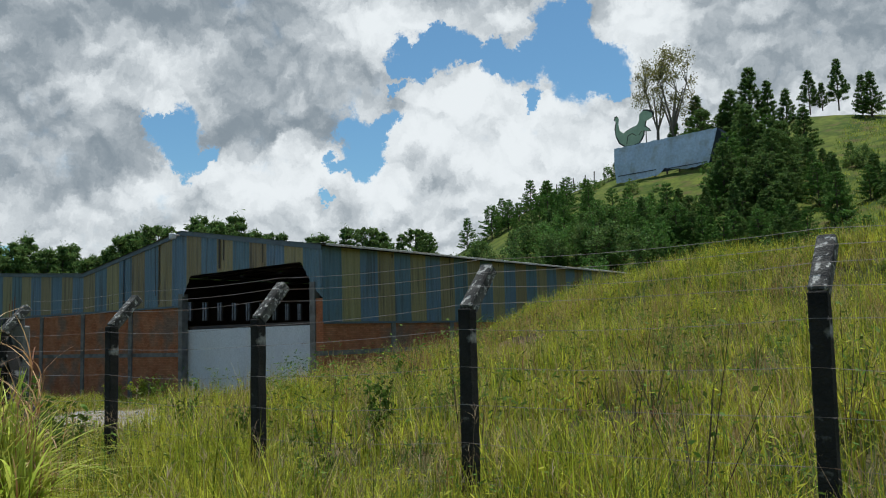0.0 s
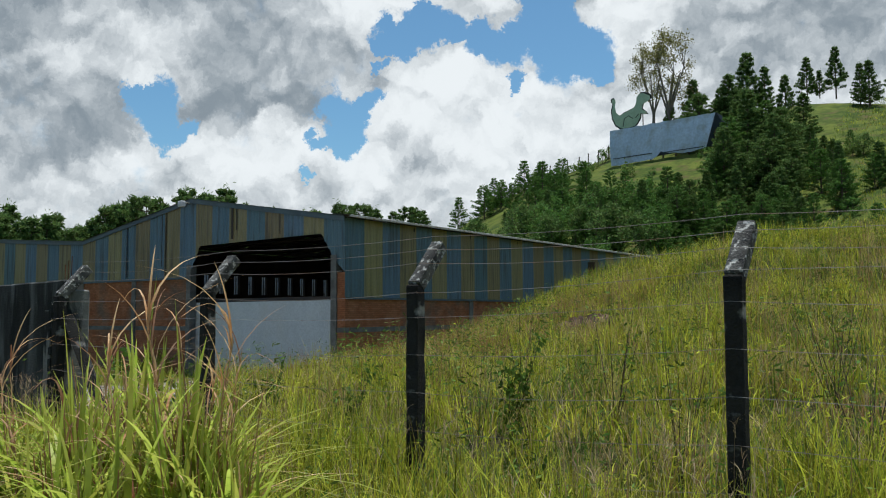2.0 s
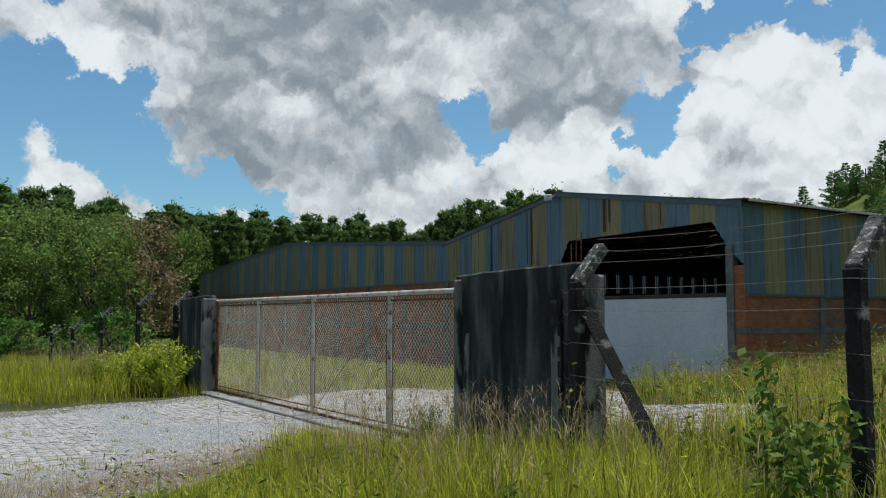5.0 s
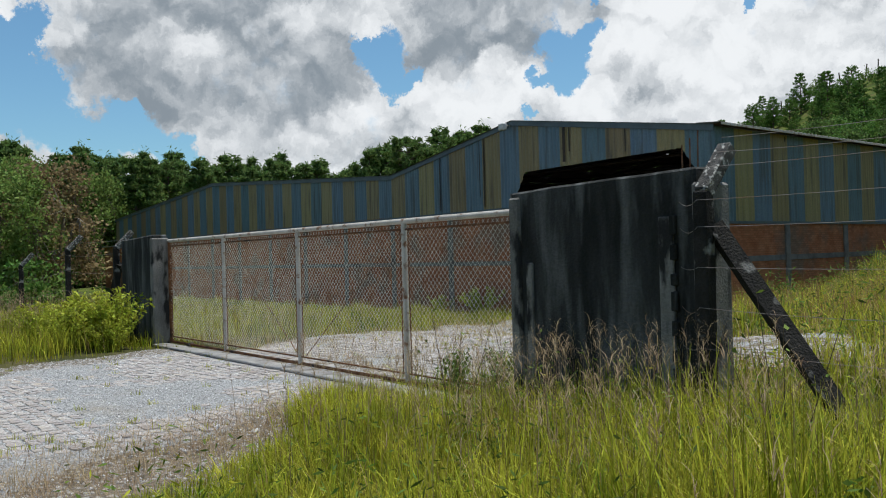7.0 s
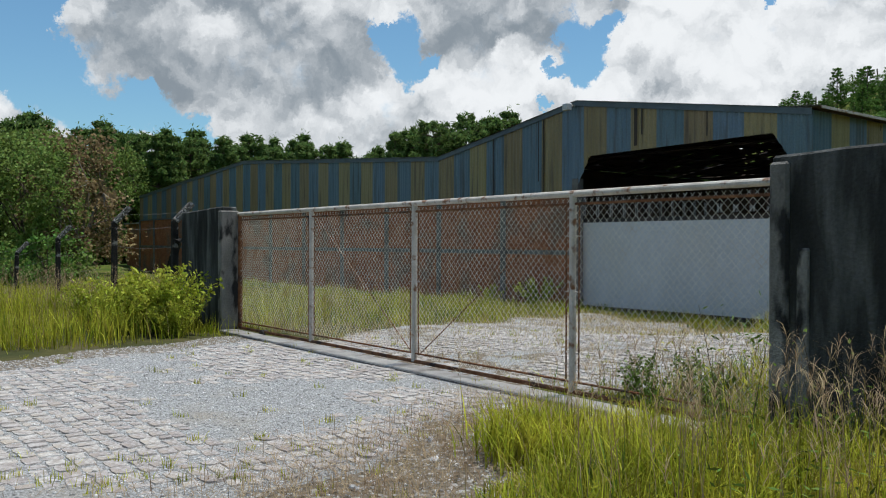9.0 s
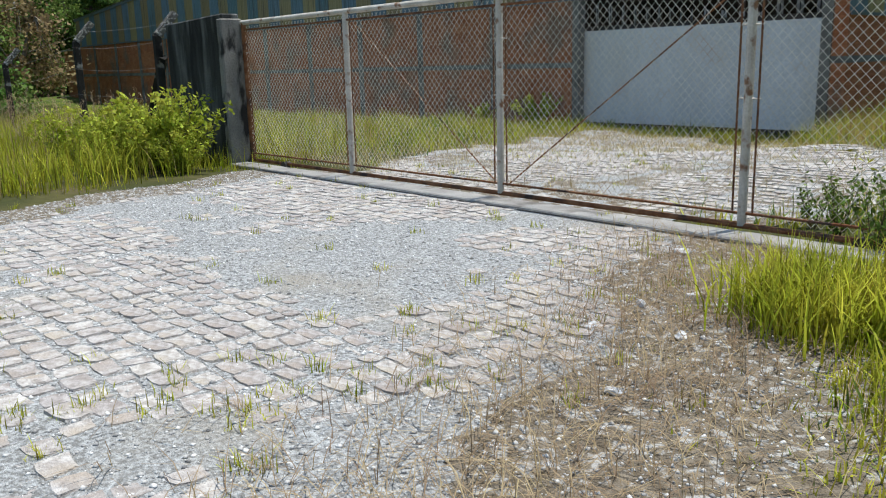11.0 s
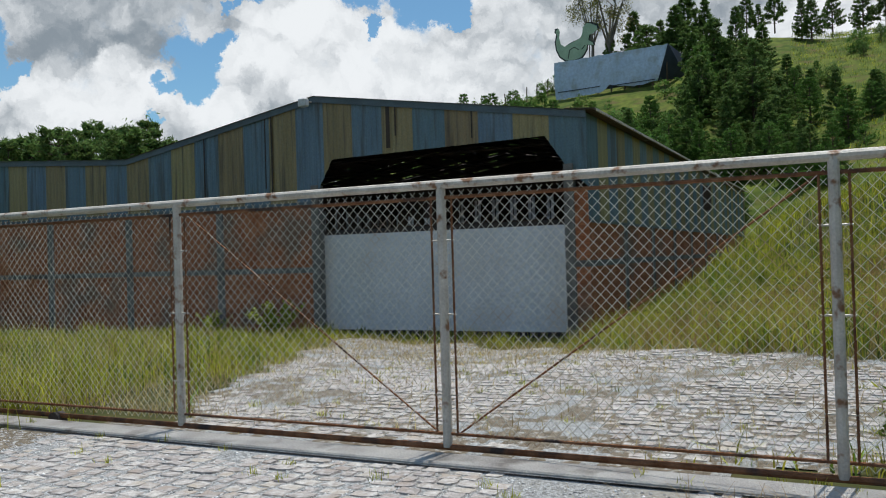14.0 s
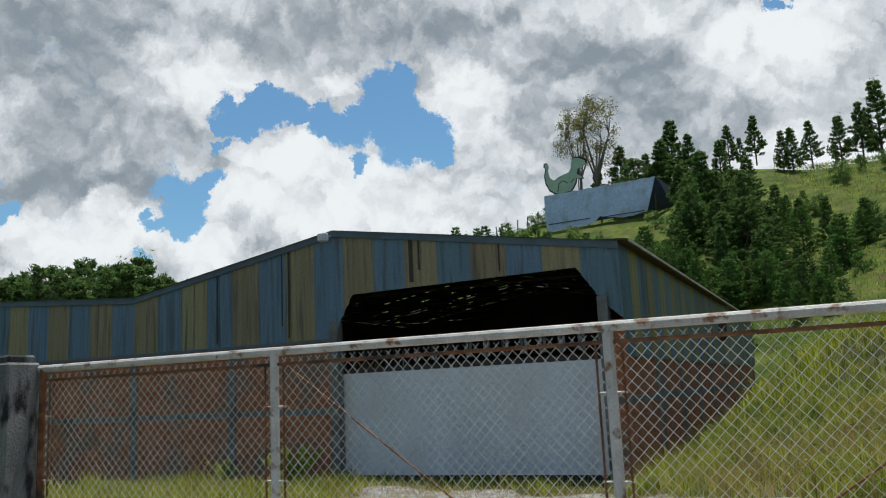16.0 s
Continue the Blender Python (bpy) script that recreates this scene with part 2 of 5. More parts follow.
M_BRICK = brick_material("red_brick")
M_CONCRETE = mat("grey_concrete", (0.22, 0.21, 0.195), (0.15, 0.14, 0.13), 3, 0.9, 0.4, 40, spots=(0.12, 0.11, 0.10), spot_scale=1.4)
M_WHITE = mat("white_painted_sheet", (0.64, 0.655, 0.68), (0.57, 0.585, 0.61), 1.0, 0.55, 0.05, 20, spots=(0.60, 0.60, 0.60), spot_scale=0.8, stretch=(1, 1, 0.4))
M_DARK = mat("rusty_dark_steel_and_shade", (0.035, 0.028, 0.025), (0.06, 0.04, 0.03), 2, 0.8, 0.3, 40)
# even dark brown for the walls behind the opening
M_INSIDE = mat("dark_brown_inside_wall", (0.07, 0.05, 0.04), (0.11, 0.075, 0.055), 1.2, 0.9, 0.3, 20)
M_MOULD = mat("mouldy_concrete", (0.020, 0.021, 0.020), (0.062, 0.064, 0.062), 1.7, 0.95, 0.7, 45, spots=(0.22, 0.225, 0.22), spot_scale=2.0, spot_at=(0.47, 0.80), stretch=(2.6, 2.6, 0.42))
M_WORN = mat("worn_pale_concrete", (0.28, 0.27, 0.25), (0.16, 0.155, 0.145), 3, 0.95, 0.7, 50, spots=(0.03, 0.03, 0.03), spot_scale=3.5, spot_at=(0.5, 0.6), stretch=(1.5, 1.5, 0.6))
M_POST = mat("lichen_concrete_post", (0.02, 0.019, 0.018), (0.045, 0.042, 0.038), 4, 0.95, 0.8, 60, spots=(0.30, 0.29, 0.27), spot_scale=6, spot_at=(0.6, 0.72))
M_GALV = mat("galvanised_pipe", (0.60, 0.565, 0.51), (0.45, 0.41, 0.36), 5, 0.6, 0.25, 60, 0.1, spots=(0.22, 0.11, 0.055), spot_scale=9, spot_at=(0.57, 0.66))
M_WIRE = mat("galvanised_wire", (0.82, 0.77, 0.67), (0.66, 0.60, 0.50), 6, 0.7, 0.0, 0, 0.0, spots=(0.42, 0.26, 0.15), spot_scale=2.5, spot_at=(0.56, 0.7))
M_RUST = mat("rusty_steel", (0.16, 0.065, 0.03), (0.26, 0.13, 0.07), 9, 0.9, 0.4, 60, spots=(0.06, 0.045, 0.04), spot_scale=4)
M_KERB = mat("pale_concrete_kerb", (0.50, 0.475, 0.44), (0.37, 0.345, 0.32), 3, 0.9, 0.5, 60, spots=(0.20, 0.18, 0.16), spot_scale=2.4, spot_at=(0.56, 0.7))
M_BOARD = mat("torn_blue_grey_vinyl", (0.54, 0.64, 0.78), (0.45, 0.55, 0.69), 0.35, 0.6, 0.3, 3, spots=(0.40, 0.45, 0.50), spot_scale=0.5)
M_NAVY = mat("navy_sheet", (0.02, 0.03, 0.05), (0.03, 0.04, 0.065), 1, 0.6, 0.1, 10)
M_GREEN_SIGN = mat("pale_green_paint", (0.45, 0.58, 0.40), (0.37, 0.50, 0.34), 0.8, 0.6, 0.1, 10)
M_OUTLINE = mat("black_outline_paint", (0.02, 0.025, 0.02), (0.03, 0.03, 0.03), 1, 0.6, 0.1, 10)
M_BARK = mat("bark", (0.09, 0.065, 0.045), (0.14, 0.11, 0.085), 3, 0.95, 0.8, 14, stretch=(1, 1, 0.3))
M_PALE_BARK = mat("pale_bark", (0.26, 0.23, 0.19), (0.17, 0.145, 0.12), 3, 0.9, 0.5, 14, stretch=(1, 1, 0.3))


def leaf(name, c1, c2, by=0.35, tr=0.35, rough=0.7):
    return mat(name, c1, c2, 2.3, rough, 0.0, 0, vary="island", vary_by=by, translucent=tr)


M_PINE = leaf("pine_needles", (0.07, 0.135, 0.035), (0.15, 0.22, 0.06), 0.45, 0.42)
M_PINE_PALE = leaf("young_pine_needles", (0.075, 0.16, 0.03), (0.13, 0.23, 0.05))
M_LEAF = leaf("broad_leaves", (0.11, 0.185, 0.04), (0.21, 0.275, 0.07), 0.45, 0.40)
M_LEAF_DRY = leaf("browning_leaves", (0.18, 0.14, 0.07), (0.28, 0.20, 0.10))
M_LEAF_THIN = leaf("olive_leaves", (0.19, 0.19, 0.07), (0.28, 0.25, 0.10))
M_GRASS = leaf("grass_blades", (0.20, 0.24, 0.015), (0.51, 0.475, 0.058), 0.6, 0.46)
M_GRASS_DRY = leaf("dry_grass_stems", (0.36, 0.27, 0.10), (0.48, 0.38, 0.17), 0.35, 0.3)
M_GRASS_DARK = leaf("deep_green_weeds", (0.075, 0.135, 0.02), (0.17, 0.23, 0.045), 0.5, 0.32)
M_REED = leaf("reed_leaves", (0.33, 0.42, 0.05), (0.56, 0.57, 0.12), 0.35, 0.55, 0.4)
M_REED_DRY = leaf("dry_reed_leaves", (0.36, 0.15, 0.065), (0.60, 0.43, 0.26), 0.5, 0.3)
M_SEED = leaf("seed_husks", (0.26, 0.18, 0.11), (0.36, 0.28, 0.17), 0.3, 0.3)
M_LICHEN = mat("lichen_crusted_concrete", (0.05, 0.048, 0.046), (0.15, 0.145, 0.135), 9, 0.95, 0.8, 70, spots=(0.46, 0.45, 0.42), spot_scale=24, spot_at=(0.55, 0.63))
M_VERGE = mat("dry_gravelly_soil", (0.24, 0.205, 0.16), (0.13, 0.105, 0.075), 22.0, 0.95, 1.0, 90, spots=(0.42, 0.41, 0.39), spot_scale=14, spot_at=(0.55, 0.62))
M_BUSH = leaf("yellow_green_leaves", (0.27, 0.33, 0.03), (0.42, 0.43, 0.06), 0.35, 0.35)
M_RED_GRASS = leaf("reddish_seed_grass", (0.30, 0.15, 0.075), (0.40, 0.24, 0.12), 0.35, 0.3)
M_SOIL = mat("dark_broken_soil", (0.10, 0.062, 0.038), (0.05, 0.034, 0.024), 3, 0.95, 1.0, 14, spots=(0.16, 0.11, 0.07), spot_scale=5)
M_BARB = mat("weathered_barbed_wire", (0.24, 0.22, 0.20), (0.16, 0.13, 0.11), 6, 0.6, 0.0, 0, 0.3, spots=(0.16, 0.09, 0.05), spot_scale=2.5)

# ---- building helpers ----


def mesh_of(name, bm, materials):
    me = bpy.data.meshes.new(name)
    bm.to_mesh(me)
    bm.free()
    for m in (materials if isinstance(materials, (list, tuple)) else [materials]):
        me.materials.append(m)
    return me


def part(name, bm, material, parent=None, label=""):
    ob = new(name, mesh_of(name, bm, material))
    ob.parent = parent
    return tagged(ob, label)


def thing(name, label, category, group="", kind="", at=(0, 0, 0)):
    ob = new(name)
    ob.location = at
    ob.empty_display_size = 0.1
    return tagged(ob, label, category, group, kind)


def box(bm, x0, x1, y0, y1, z0, z1, bevel=0.0):
    r = bmesh.ops.create_cube(bm, size=1.0, matrix=Matrix.LocRotScale(((x0 + x1) / 2, (y0 + y1) / 2, (z0 + z1) / 2), None, (abs(x1 - x0), abs(y1 - y0), abs(z1 - z0))))
    if bevel:
        es = list({e for v in r["verts"] for e in v.link_edges})
        bmesh.ops.bevel(bm, geom=es, offset=bevel, segments=1, affect="EDGES")
    return bm


def boxed(x0, x1, y0, y1, z0, z1, bevel=0.0):
    return box(bmesh.new(), x0, x1, y0, y1, z0, z1, bevel)


def rod(bm, a, b, r, seg=6, r2=None):
    a, b = Vector(a), Vector(b)
    d = b - a
    if d.length < 1e-6:
        return bm
    m = Matrix.Translation((a + b) / 2) @ d.to_track_quat("Z", "Y").to_matrix().to_4x4()
    bmesh.ops.create_cone(bm, cap_ends=True, segments=seg, radius1=r, radius2=r if r2 is None else r2, depth=d.length, matrix=m)
    return bm


def prism(bm, outline, y0, y1):
    """A slab from an outline in x, z between two y."""
    f = [bm.verts.new((x, y0, z)) for x, z in outline]
    k = [bm.verts.new((x, y1, z)) for x, z in outline]
    n = len(f)
    bm.faces.new(f)
    bm.faces.new(k[::-1])
    for i in range(n):
        j = (i + 1) % n
        bm.faces.new((f[j], f[i], k[i], k[j]))
    bmesh.ops.recalc_face_normals(bm, faces=bm.faces)
    return bm


def soup(name, verts, faces, material, label="", category="", kind="", smooth=False):
    """One mesh object from arrays of points and quads."""
    me = bpy.data.meshes.new(name)
    verts, faces = np.asarray(verts, dtype=np.float32), np.asarray(faces, dtype=np.int32)
    k = faces.shape[1]
    me.vertices.add(len(verts))
    me.vertices.foreach_set("co", verts.ravel())
    me.loops.add(faces.size)
    me.loops.foreach_set("vertex_index", faces.ravel())
    me.polygons.add(len(faces))
    me.polygons.foreach_set("loop_start", np.arange(0, faces.size, k, dtype=np.int32))
    me.update(calc_edges=True)
    if smooth:
        me.shade_smooth()
    me.materials.append(material)
    return tagged(new(name, me), label, category, "", kind)


def ease(a, b, v):
    t = np.clip((np.asarray(v, dtype=float) - a) / (b - a), 0, 1)
    return t * t * (3 - 2 * t)


# ---- the lie of the land ----
GATE_Z, YARD_Z = 0.0, -0.85
FRONT_Y, BACK_Y = 16.25, 54.0
X_RIGHT, X_APEX, X_VALLEY, X_APEX2, X_LEFT = -3.5, -12.3, -20.55, -40.7, -60.9
Z_EAVE, Z_RIDGE, Z_SHEET, Z_SHEET_SIDE = 5.31, 6.68, 3.38, 2.4


def ground_z(x, y):
    x, y = np.asarray(x, dtype=float), np.asarray(y, dtype=float)
    base = YARD_Z * ease(0.5, 14, y) * (1 - ease(0, 9, x))
    verge = 0.33 * ease(4, 12, x) * (1 - 0.5 * ease(-5, -9, y)) + 0.1 * ease(-6, -9, x) * ease(-3.5, -1, y) - 1.1 * ease(-9, -28, x) * (1 - ease(3, 14, y))
    g = np.interp(x, [-3.4, 0, 4, 7.5, 12, 20, 60], [0, 0.75, 1.45, 1.8, 2.1, 2.4, 2.6])
    h = np.interp(y, [0.3, 8, 13, 17, 24], [0, 0.45, 0.84, 1.5, 1.6])
    bank = g * h
    side = np.interp(x, [-3.2, -1.26, 0, 0.85, 2.2, 6.3, 9, 12, 20], [0, 0.75, 1.2, 1.6, 1.8, 1.05, 0.8, 0.5, 0.4]) * ease(16.5, 24, y) * (1 - ease(52, 75, y))
    r, az = np.hypot(x - 10, y + 5), np.degrees(np.arctan2(-(x - 10), y + 5))
    top = np.interp(az, [-90, -40, -10, 0, 4, 7, 9.5, 14, 18, 21, 26.5, 33.5, 41, 56], [28, 33, 33.2, 33.6, 34.6, 35.4, 35.4, 31.8, 30.2, 29.4, 25.0, 15.5, 6.5, 0])
    hill = np.interp(r, [56, 65, 80, 100, 119, 132, 140, 165, 400], [0, 0.06, 0.29, 0.555, 0.80, 0.965, 1.0, 0.96, 0.6]) * top
    bank = bank * (1 - ease(60, 110, r))
    bumps = 0.05 * np.sin(x * 1.7 + 0.6 * y) * np.cos(y * 1.3 - 0.4 * x) * ease(1.5, 5, np.abs(x - 0) + np.clip(y, 0, 9)) + 0.5 * np.sin(x * 0.21) * np.cos(y * 0.17) * ease(55, 90, r)
    z = base + verge + bank + side + hill + bumps
    inside = ease(X_LEFT - 3, X_LEFT - 1, x) * (1 - ease(X_RIGHT, X_RIGHT + 0.5, x)) * ease(FRONT_Y - 2.5, FRONT_Y, y) * (1 - ease(BACK_Y, BACK_Y + 8, y))
    drive = (1 - ease(3.0, 4.4, x + 0.25 * np.clip(-y, 0, 6))) * ease(-8.5, -6.5, x) * (1 - ease(0.0, 1.0, y))
    z = z * (1 - inside) + YARD_Z * inside
    return z * (1 - drive) + GATE_Z * drive


def paved(x, y):
    """How much the drive shows at a place, 0 to 1."""
    x, y = np.asarray(x, dtype=float), np.asarray(y, dtype=float)
    wob = 0.35 * np.sin(x * 1.9 + y) + 0.25 * np.sin(y * 2.7 - x)
    out_left, out_right = -3.6 + 0.05 * y + 0.35 * np.clip(-y - 1, 0, 9), 2.4 - 0.4 * y
    outside = ease(-0.3, 0.3, x - out_left + 0.4 * wob) * ease(-0.5, 0.5, out_right - x + wob) * (y < 0.2)
    in_left = np.interp(y, [0, 1.6, 5.2, 10.5, 14], [-2.6, -3.7, -5.6, -8.8, -9.8])
    far = np.interp(x, [-10, -4, 1.2, 2.8, 4.4, 6.5], [14.2, 14.0, 6.6, 5.2, 4.9, 4.6])
    near = np.interp(x, [2.6, 3.4, 4.4, 6.5], [0.0, 1.5, 2.4, 3.0])
    within = ease(-0.4, 0.6, x - in_left + 0.6 * wob) * ease(-0.3, 0.8, far - y + wob) * ease(-0.2, 0.4, y - near + 0.5 * wob) * (y >= 0.2) * (x < 7.5)
    return np.clip(outside + within, 0, 1)


def verge_at(x, y):
    """The strip of dry gravelly soil along the drive's edges."""
    x, y = np.asarray(x, dtype=float), np.asarray(y, dtype=float)
    wob = 0.35 * np.sin(x * 2.3 + y * 1.7) + 0.3 * np.sin(y * 3.9 - x * 1.1)
    right = (x > 2.0) & (x < 2.4 - 0.4 * y + 1.9 + wob) & (y < -0.4) & (y > -8)
    left = (x < 0) & (paved(x + 0.7, y - 0.2) > 0.3) & (y < -0.4)
    return (right | left).astype(float)


def spaced(near0, near1, step, far, grow=1.22):
    v = list(np.arange(near0, near1 + step / 2, step))
    d, s = near1, step
    while d < far:
        s *= grow
        d += s
        v.append(d)
    d, s = near0, step
    while d > -far:
        s *= grow
        d -= s
        v.insert(0, d)
    return np.array(v)


def grid_sheet(name, xs, ys, lift, material, keep=None, **tags):
    X, Y = np.meshgrid(xs, ys)
    Z = ground_z(X, Y) + lift
    nx, ny = len(xs), len(ys)
    i = np.arange(nx * ny).reshape(ny, nx)
    f = np.stack([i[:-1, :-1], i[:-1, 1:], i[1:, 1:], i[1:, :-1]], -1).reshape(-1, 4)
    v = np.stack([X, Y, Z], -1).reshape(-1, 3)
    if keep is not None:
        c = v[f].mean(1)
        f = f[keep(c[:, 0], c[:, 1])]
        used = np.unique(f)
        remap = np.zeros(len(v), dtype=int)
        remap[used] = np.arange(len(used))
        v, f = v[used], remap[f]
    return soup(name, v, f, material, smooth=True, **tags)


ground = grid_sheet("ground", spaced(-24, 26, 0.5, 1800), spaced(-12, 60, 0.6, 1800), 0.0, M_GROUND, label="weedy turf and soil rolling up to a hillside", category="ground", kind="structure")
far_side = ground.data
far_side.materials.append(M_HILL)
cent = np.array([p.center[:] for p in far_side.polygons])
far_side.polygons.foreach_set("material_index", (np.hypot(cent[:, 0] - 10, cent[:, 1] + 5) > 47).astype(np.int32))
road = grid_sheet("pavement", np.arange(-10.5, 8.01, 0.125), np.arange(-12, 15.01, 0.125), 0.012, M_GRAVEL, keep=lambda x, y: (paved(x, y) > 0.3) | (verge_at(x, y) > 0), label="dusty grey gravel bed of the cobbled drive", category="drive", kind="structure")

road.data.materials.append(M_VERGE)
cent = np.array([p.center[:] for p in road.data.polygons])
ragged = np.array([noise.noise(Vector((c[0] * 2.5, c[1] * 2.5, 1.0))) + 0.6 * noise.noise(Vector((c[0] * 7, c[1] * 7, 4.0))) for c in cent])
road.data.polygons.foreach_set("material_index", np.where(cent[:, 1] < 0, paved(cent[:, 0], cent[:, 1]) < 0.55 + 0.4 * ragged, ragged > -0.12).astype(np.int32))

# ---- warehouse: two gables side by side ----
warehouse = thing("warehouse", "long twin-gabled brick warehouse with faded blue and ochre corrugated sheets", "warehouse")


def roof_z(x):
    return float(np.interp(x, [X_LEFT, X_APEX2, X_VALLEY, X_APEX, X_RIGHT], [Z_EAVE, Z_RIDGE, Z_EAVE, Z_RIDGE, Z_EAVE]))


OP_L, OP_R, OP_TOP = -12.05, -4.35, 4.72      # the tall opening in the near gable


def opening_floor(x):
    """Lowest height of the sheets above the opening, which has cut corners."""
    return float(np.interp(x, [-13.0, -12.45, OP_L + 0.35, OP_R - 0.35, OP_R + 0.35, X_RIGHT], [Z_SHEET, Z_SHEET, OP_TOP - 0.05, OP_TOP + 0.05, 3.75, 3.3]))


def sheet(width, z_low, z_high, steps=24, pitch=0.177, depth=0.024):
    """A corrugated sheet along x: z_low and z_high give its edges at x."""
    bm = bmesh.new()
    lo, hi = [], []
    for k in range(steps + 1):
        x = width[0] + (width[1] - width[0]) * k / steps
        y = depth * math.cos(2 * math.pi * x / pitch)
        lo.append(bm.verts.new((x, y, z_low(x))))
        hi.append(bm.verts.new((x, y, z_high(x))))
    for k in range(steps):
        bm.faces.new((lo[k], lo[k + 1], hi[k + 1], hi[k]))
    for f in bm.faces:
        f.smooth = True
    return bm


STRIPE = (X_RIGHT - X_VALLEY) / 16
for k in range(16):
    x0, x1 = X_RIGHT - (k + 1) * STRIPE, X_RIGHT - k * STRIPE
    ob = part("corrugated_sheet", sheet((x0, x1), opening_floor, roof_z), M_BLUE if k % 2 == 0 else M_OCHRE, warehouse)
    ob.location = (0, FRONT_Y, 0)
for k in range(38):
    x0, x1 = X_VALLEY - (k + 1) * STRIPE, X_VALLEY - k * STRIPE
    if x1 <= X_LEFT + 0.1:
        break
    ob = part("corrugated_sheet", sheet((max(x0, X_LEFT), x1), lambda x: Z_SHEET, roof_z, 18), M_BLUE if k % 2 == 0 else M_OCHRE, warehouse)
    ob.location = (0, FRONT_Y + 0.02, 0)
for k in range(36):
    a, b = FRONT_Y + k * STRIPE, FRONT_Y + (k + 1) * STRIPE
    ob = part("corrugated_sheet", sheet((a, b), lambda x: Z_SHEET_SIDE, lambda x: Z_EAVE - 0.02, 18), M_BLUE if k % 2 == 0 else M_OCHRE, warehouse)
    ob.matrix_local = Matrix.Translation((X_RIGHT, 0, 0)) @ Matrix.Rotation(radians(90), 4, "Z")


def wall_front(x0, x1, z0, z1, name="brick_wall", m=M_BRICK, y=0.03, t=0.2):
    return part(name, boxed(x0, x1, FRONT_Y + y, FRONT_Y + y + t, z0, z1), m, warehouse)


wall_front(X_LEFT, OP_L - 0.35, YARD_Z - 0.3, Z_SHEET + 0.05)
wall_front(OP_R + 0.35, X_RIGHT - 0.02, YARD_Z - 0.3, 3.3)
for a, b in ((X_LEFT, OP_L - 0.35), (OP_R + 0.35, X_RIGHT)):
    wall_front(a, b, 1.12, 1.3, "ring_beam", M_CONCRETE, 0.0, 0.24)
part("brick_wall", boxed(X_RIGHT - 0.24, X_RIGHT - 0.03, FRONT_Y + 0.24, BACK_Y, YARD_Z - 0.3, Z_SHEET_SIDE + 0.05), M_BRICK, warehouse)
part("ring_beam", boxed(X_RIGHT - 0.26, X_RIGHT, FRONT_Y + 0.3, BACK_Y, 1.12, 1.3), M_CONCRETE, warehouse)
for x in [-12.4, -16.3, -20.5, -24.6, -28.7, -32.8, -36.9, -41.0, -45.1, -49.2, -53.3, -57.4, -60.8, -4.05]:
    top = {-12.4: 3.9, -4.05: 3.95}.get(x, Z_SHEET)
    part("column", boxed(x - 0.14, x + 0.14, FRONT_Y - 0.04, FRONT_Y + 0.28, YARD_Z - 0.3, top, 0.012), M_CONCRETE, warehouse)
for k in range(9):
    y = FRONT_Y + 4.1 * (k + 1)
    part("column", boxed(X_RIGHT - 0.28, X_RIGHT + 0.03, y - 0.14, y + 0.14, YARD_Z - 0.3, Z_SHEET_SIDE, 0.012), M_CONCRETE, warehouse)
part("brick_annex", boxed(X_LEFT - 4.2, X_LEFT - 0.02, FRONT_Y + 0.3, FRONT_Y + 12, YARD_Z - 0.6, 3.1), M_BRICK, warehouse)
part("annex_roof", boxed(X_LEFT - 4.4, X_LEFT - 0.01, FRONT_Y + 0.1, FRONT_Y + 12.2, 3.1, 3.2), M_ROOF, warehouse)
# eave and verge trims
for a, b in ((X_LEFT, X_APEX2), (X_APEX2, X_VALLEY), (X_VALLEY, X_APEX), (X_APEX, X_RIGHT)):
    bm = prism(bmesh.new(), [(a, roof_z(a) - 0.16), (b, roof_z(b) - 0.16), (b, roof_z(b) + 0.05), (a, roof_z(a) + 0.05)], FRONT_Y - 0.06, FRONT_Y - 0.03)
    part("verge_trim", bm, M_TRIM, warehouse)
part("drip_rail", boxed(X_LEFT, OP_L - 0.4, FRONT_Y - 0.05, FRONT_Y - 0.02, Z_SHEET - 0.08, Z_SHEET), M_TRIM, warehouse)
part("drip_rail", boxed(X_RIGHT + 0.03, X_RIGHT + 0.06, FRONT_Y, BACK_Y, Z_SHEET_SIDE - 0.08, Z_SHEET_SIDE), M_TRIM, warehouse)
# roof, with a gap along some purlins where daylight falls in
# unseen opening from x -24 to -20.75 added to light a pale wall
for a, b in ((X_LEFT, X_APEX2), (X_APEX2, -24.0), (-20.75, X_VALLEY)):
    bm = bmesh.new()
    q = [bm.verts.new((x, y, roof_z(x) + 0.04)) for x, y in ((a, FRONT_Y - 0.12), (b, FRONT_Y - 0.12), (b, BACK_Y), (a, BACK_Y))]
    bm.faces.new(q)
    part("roof_slope", bm, M_ROOF, warehouse)
bm = bmesh.new()
bm.faces.new([bm.verts.new((x, y, roof_z(x) + 0.04)) for x, y in ((-24.0, FRONT_Y - 0.12), (-20.75, FRONT_Y - 0.12), (-20.75, FRONT_Y + 1.2), (-24.0, FRONT_Y + 1.2))])
part("roof_slope", bm, M_ROOF, warehouse)
rng = random.Random(5)
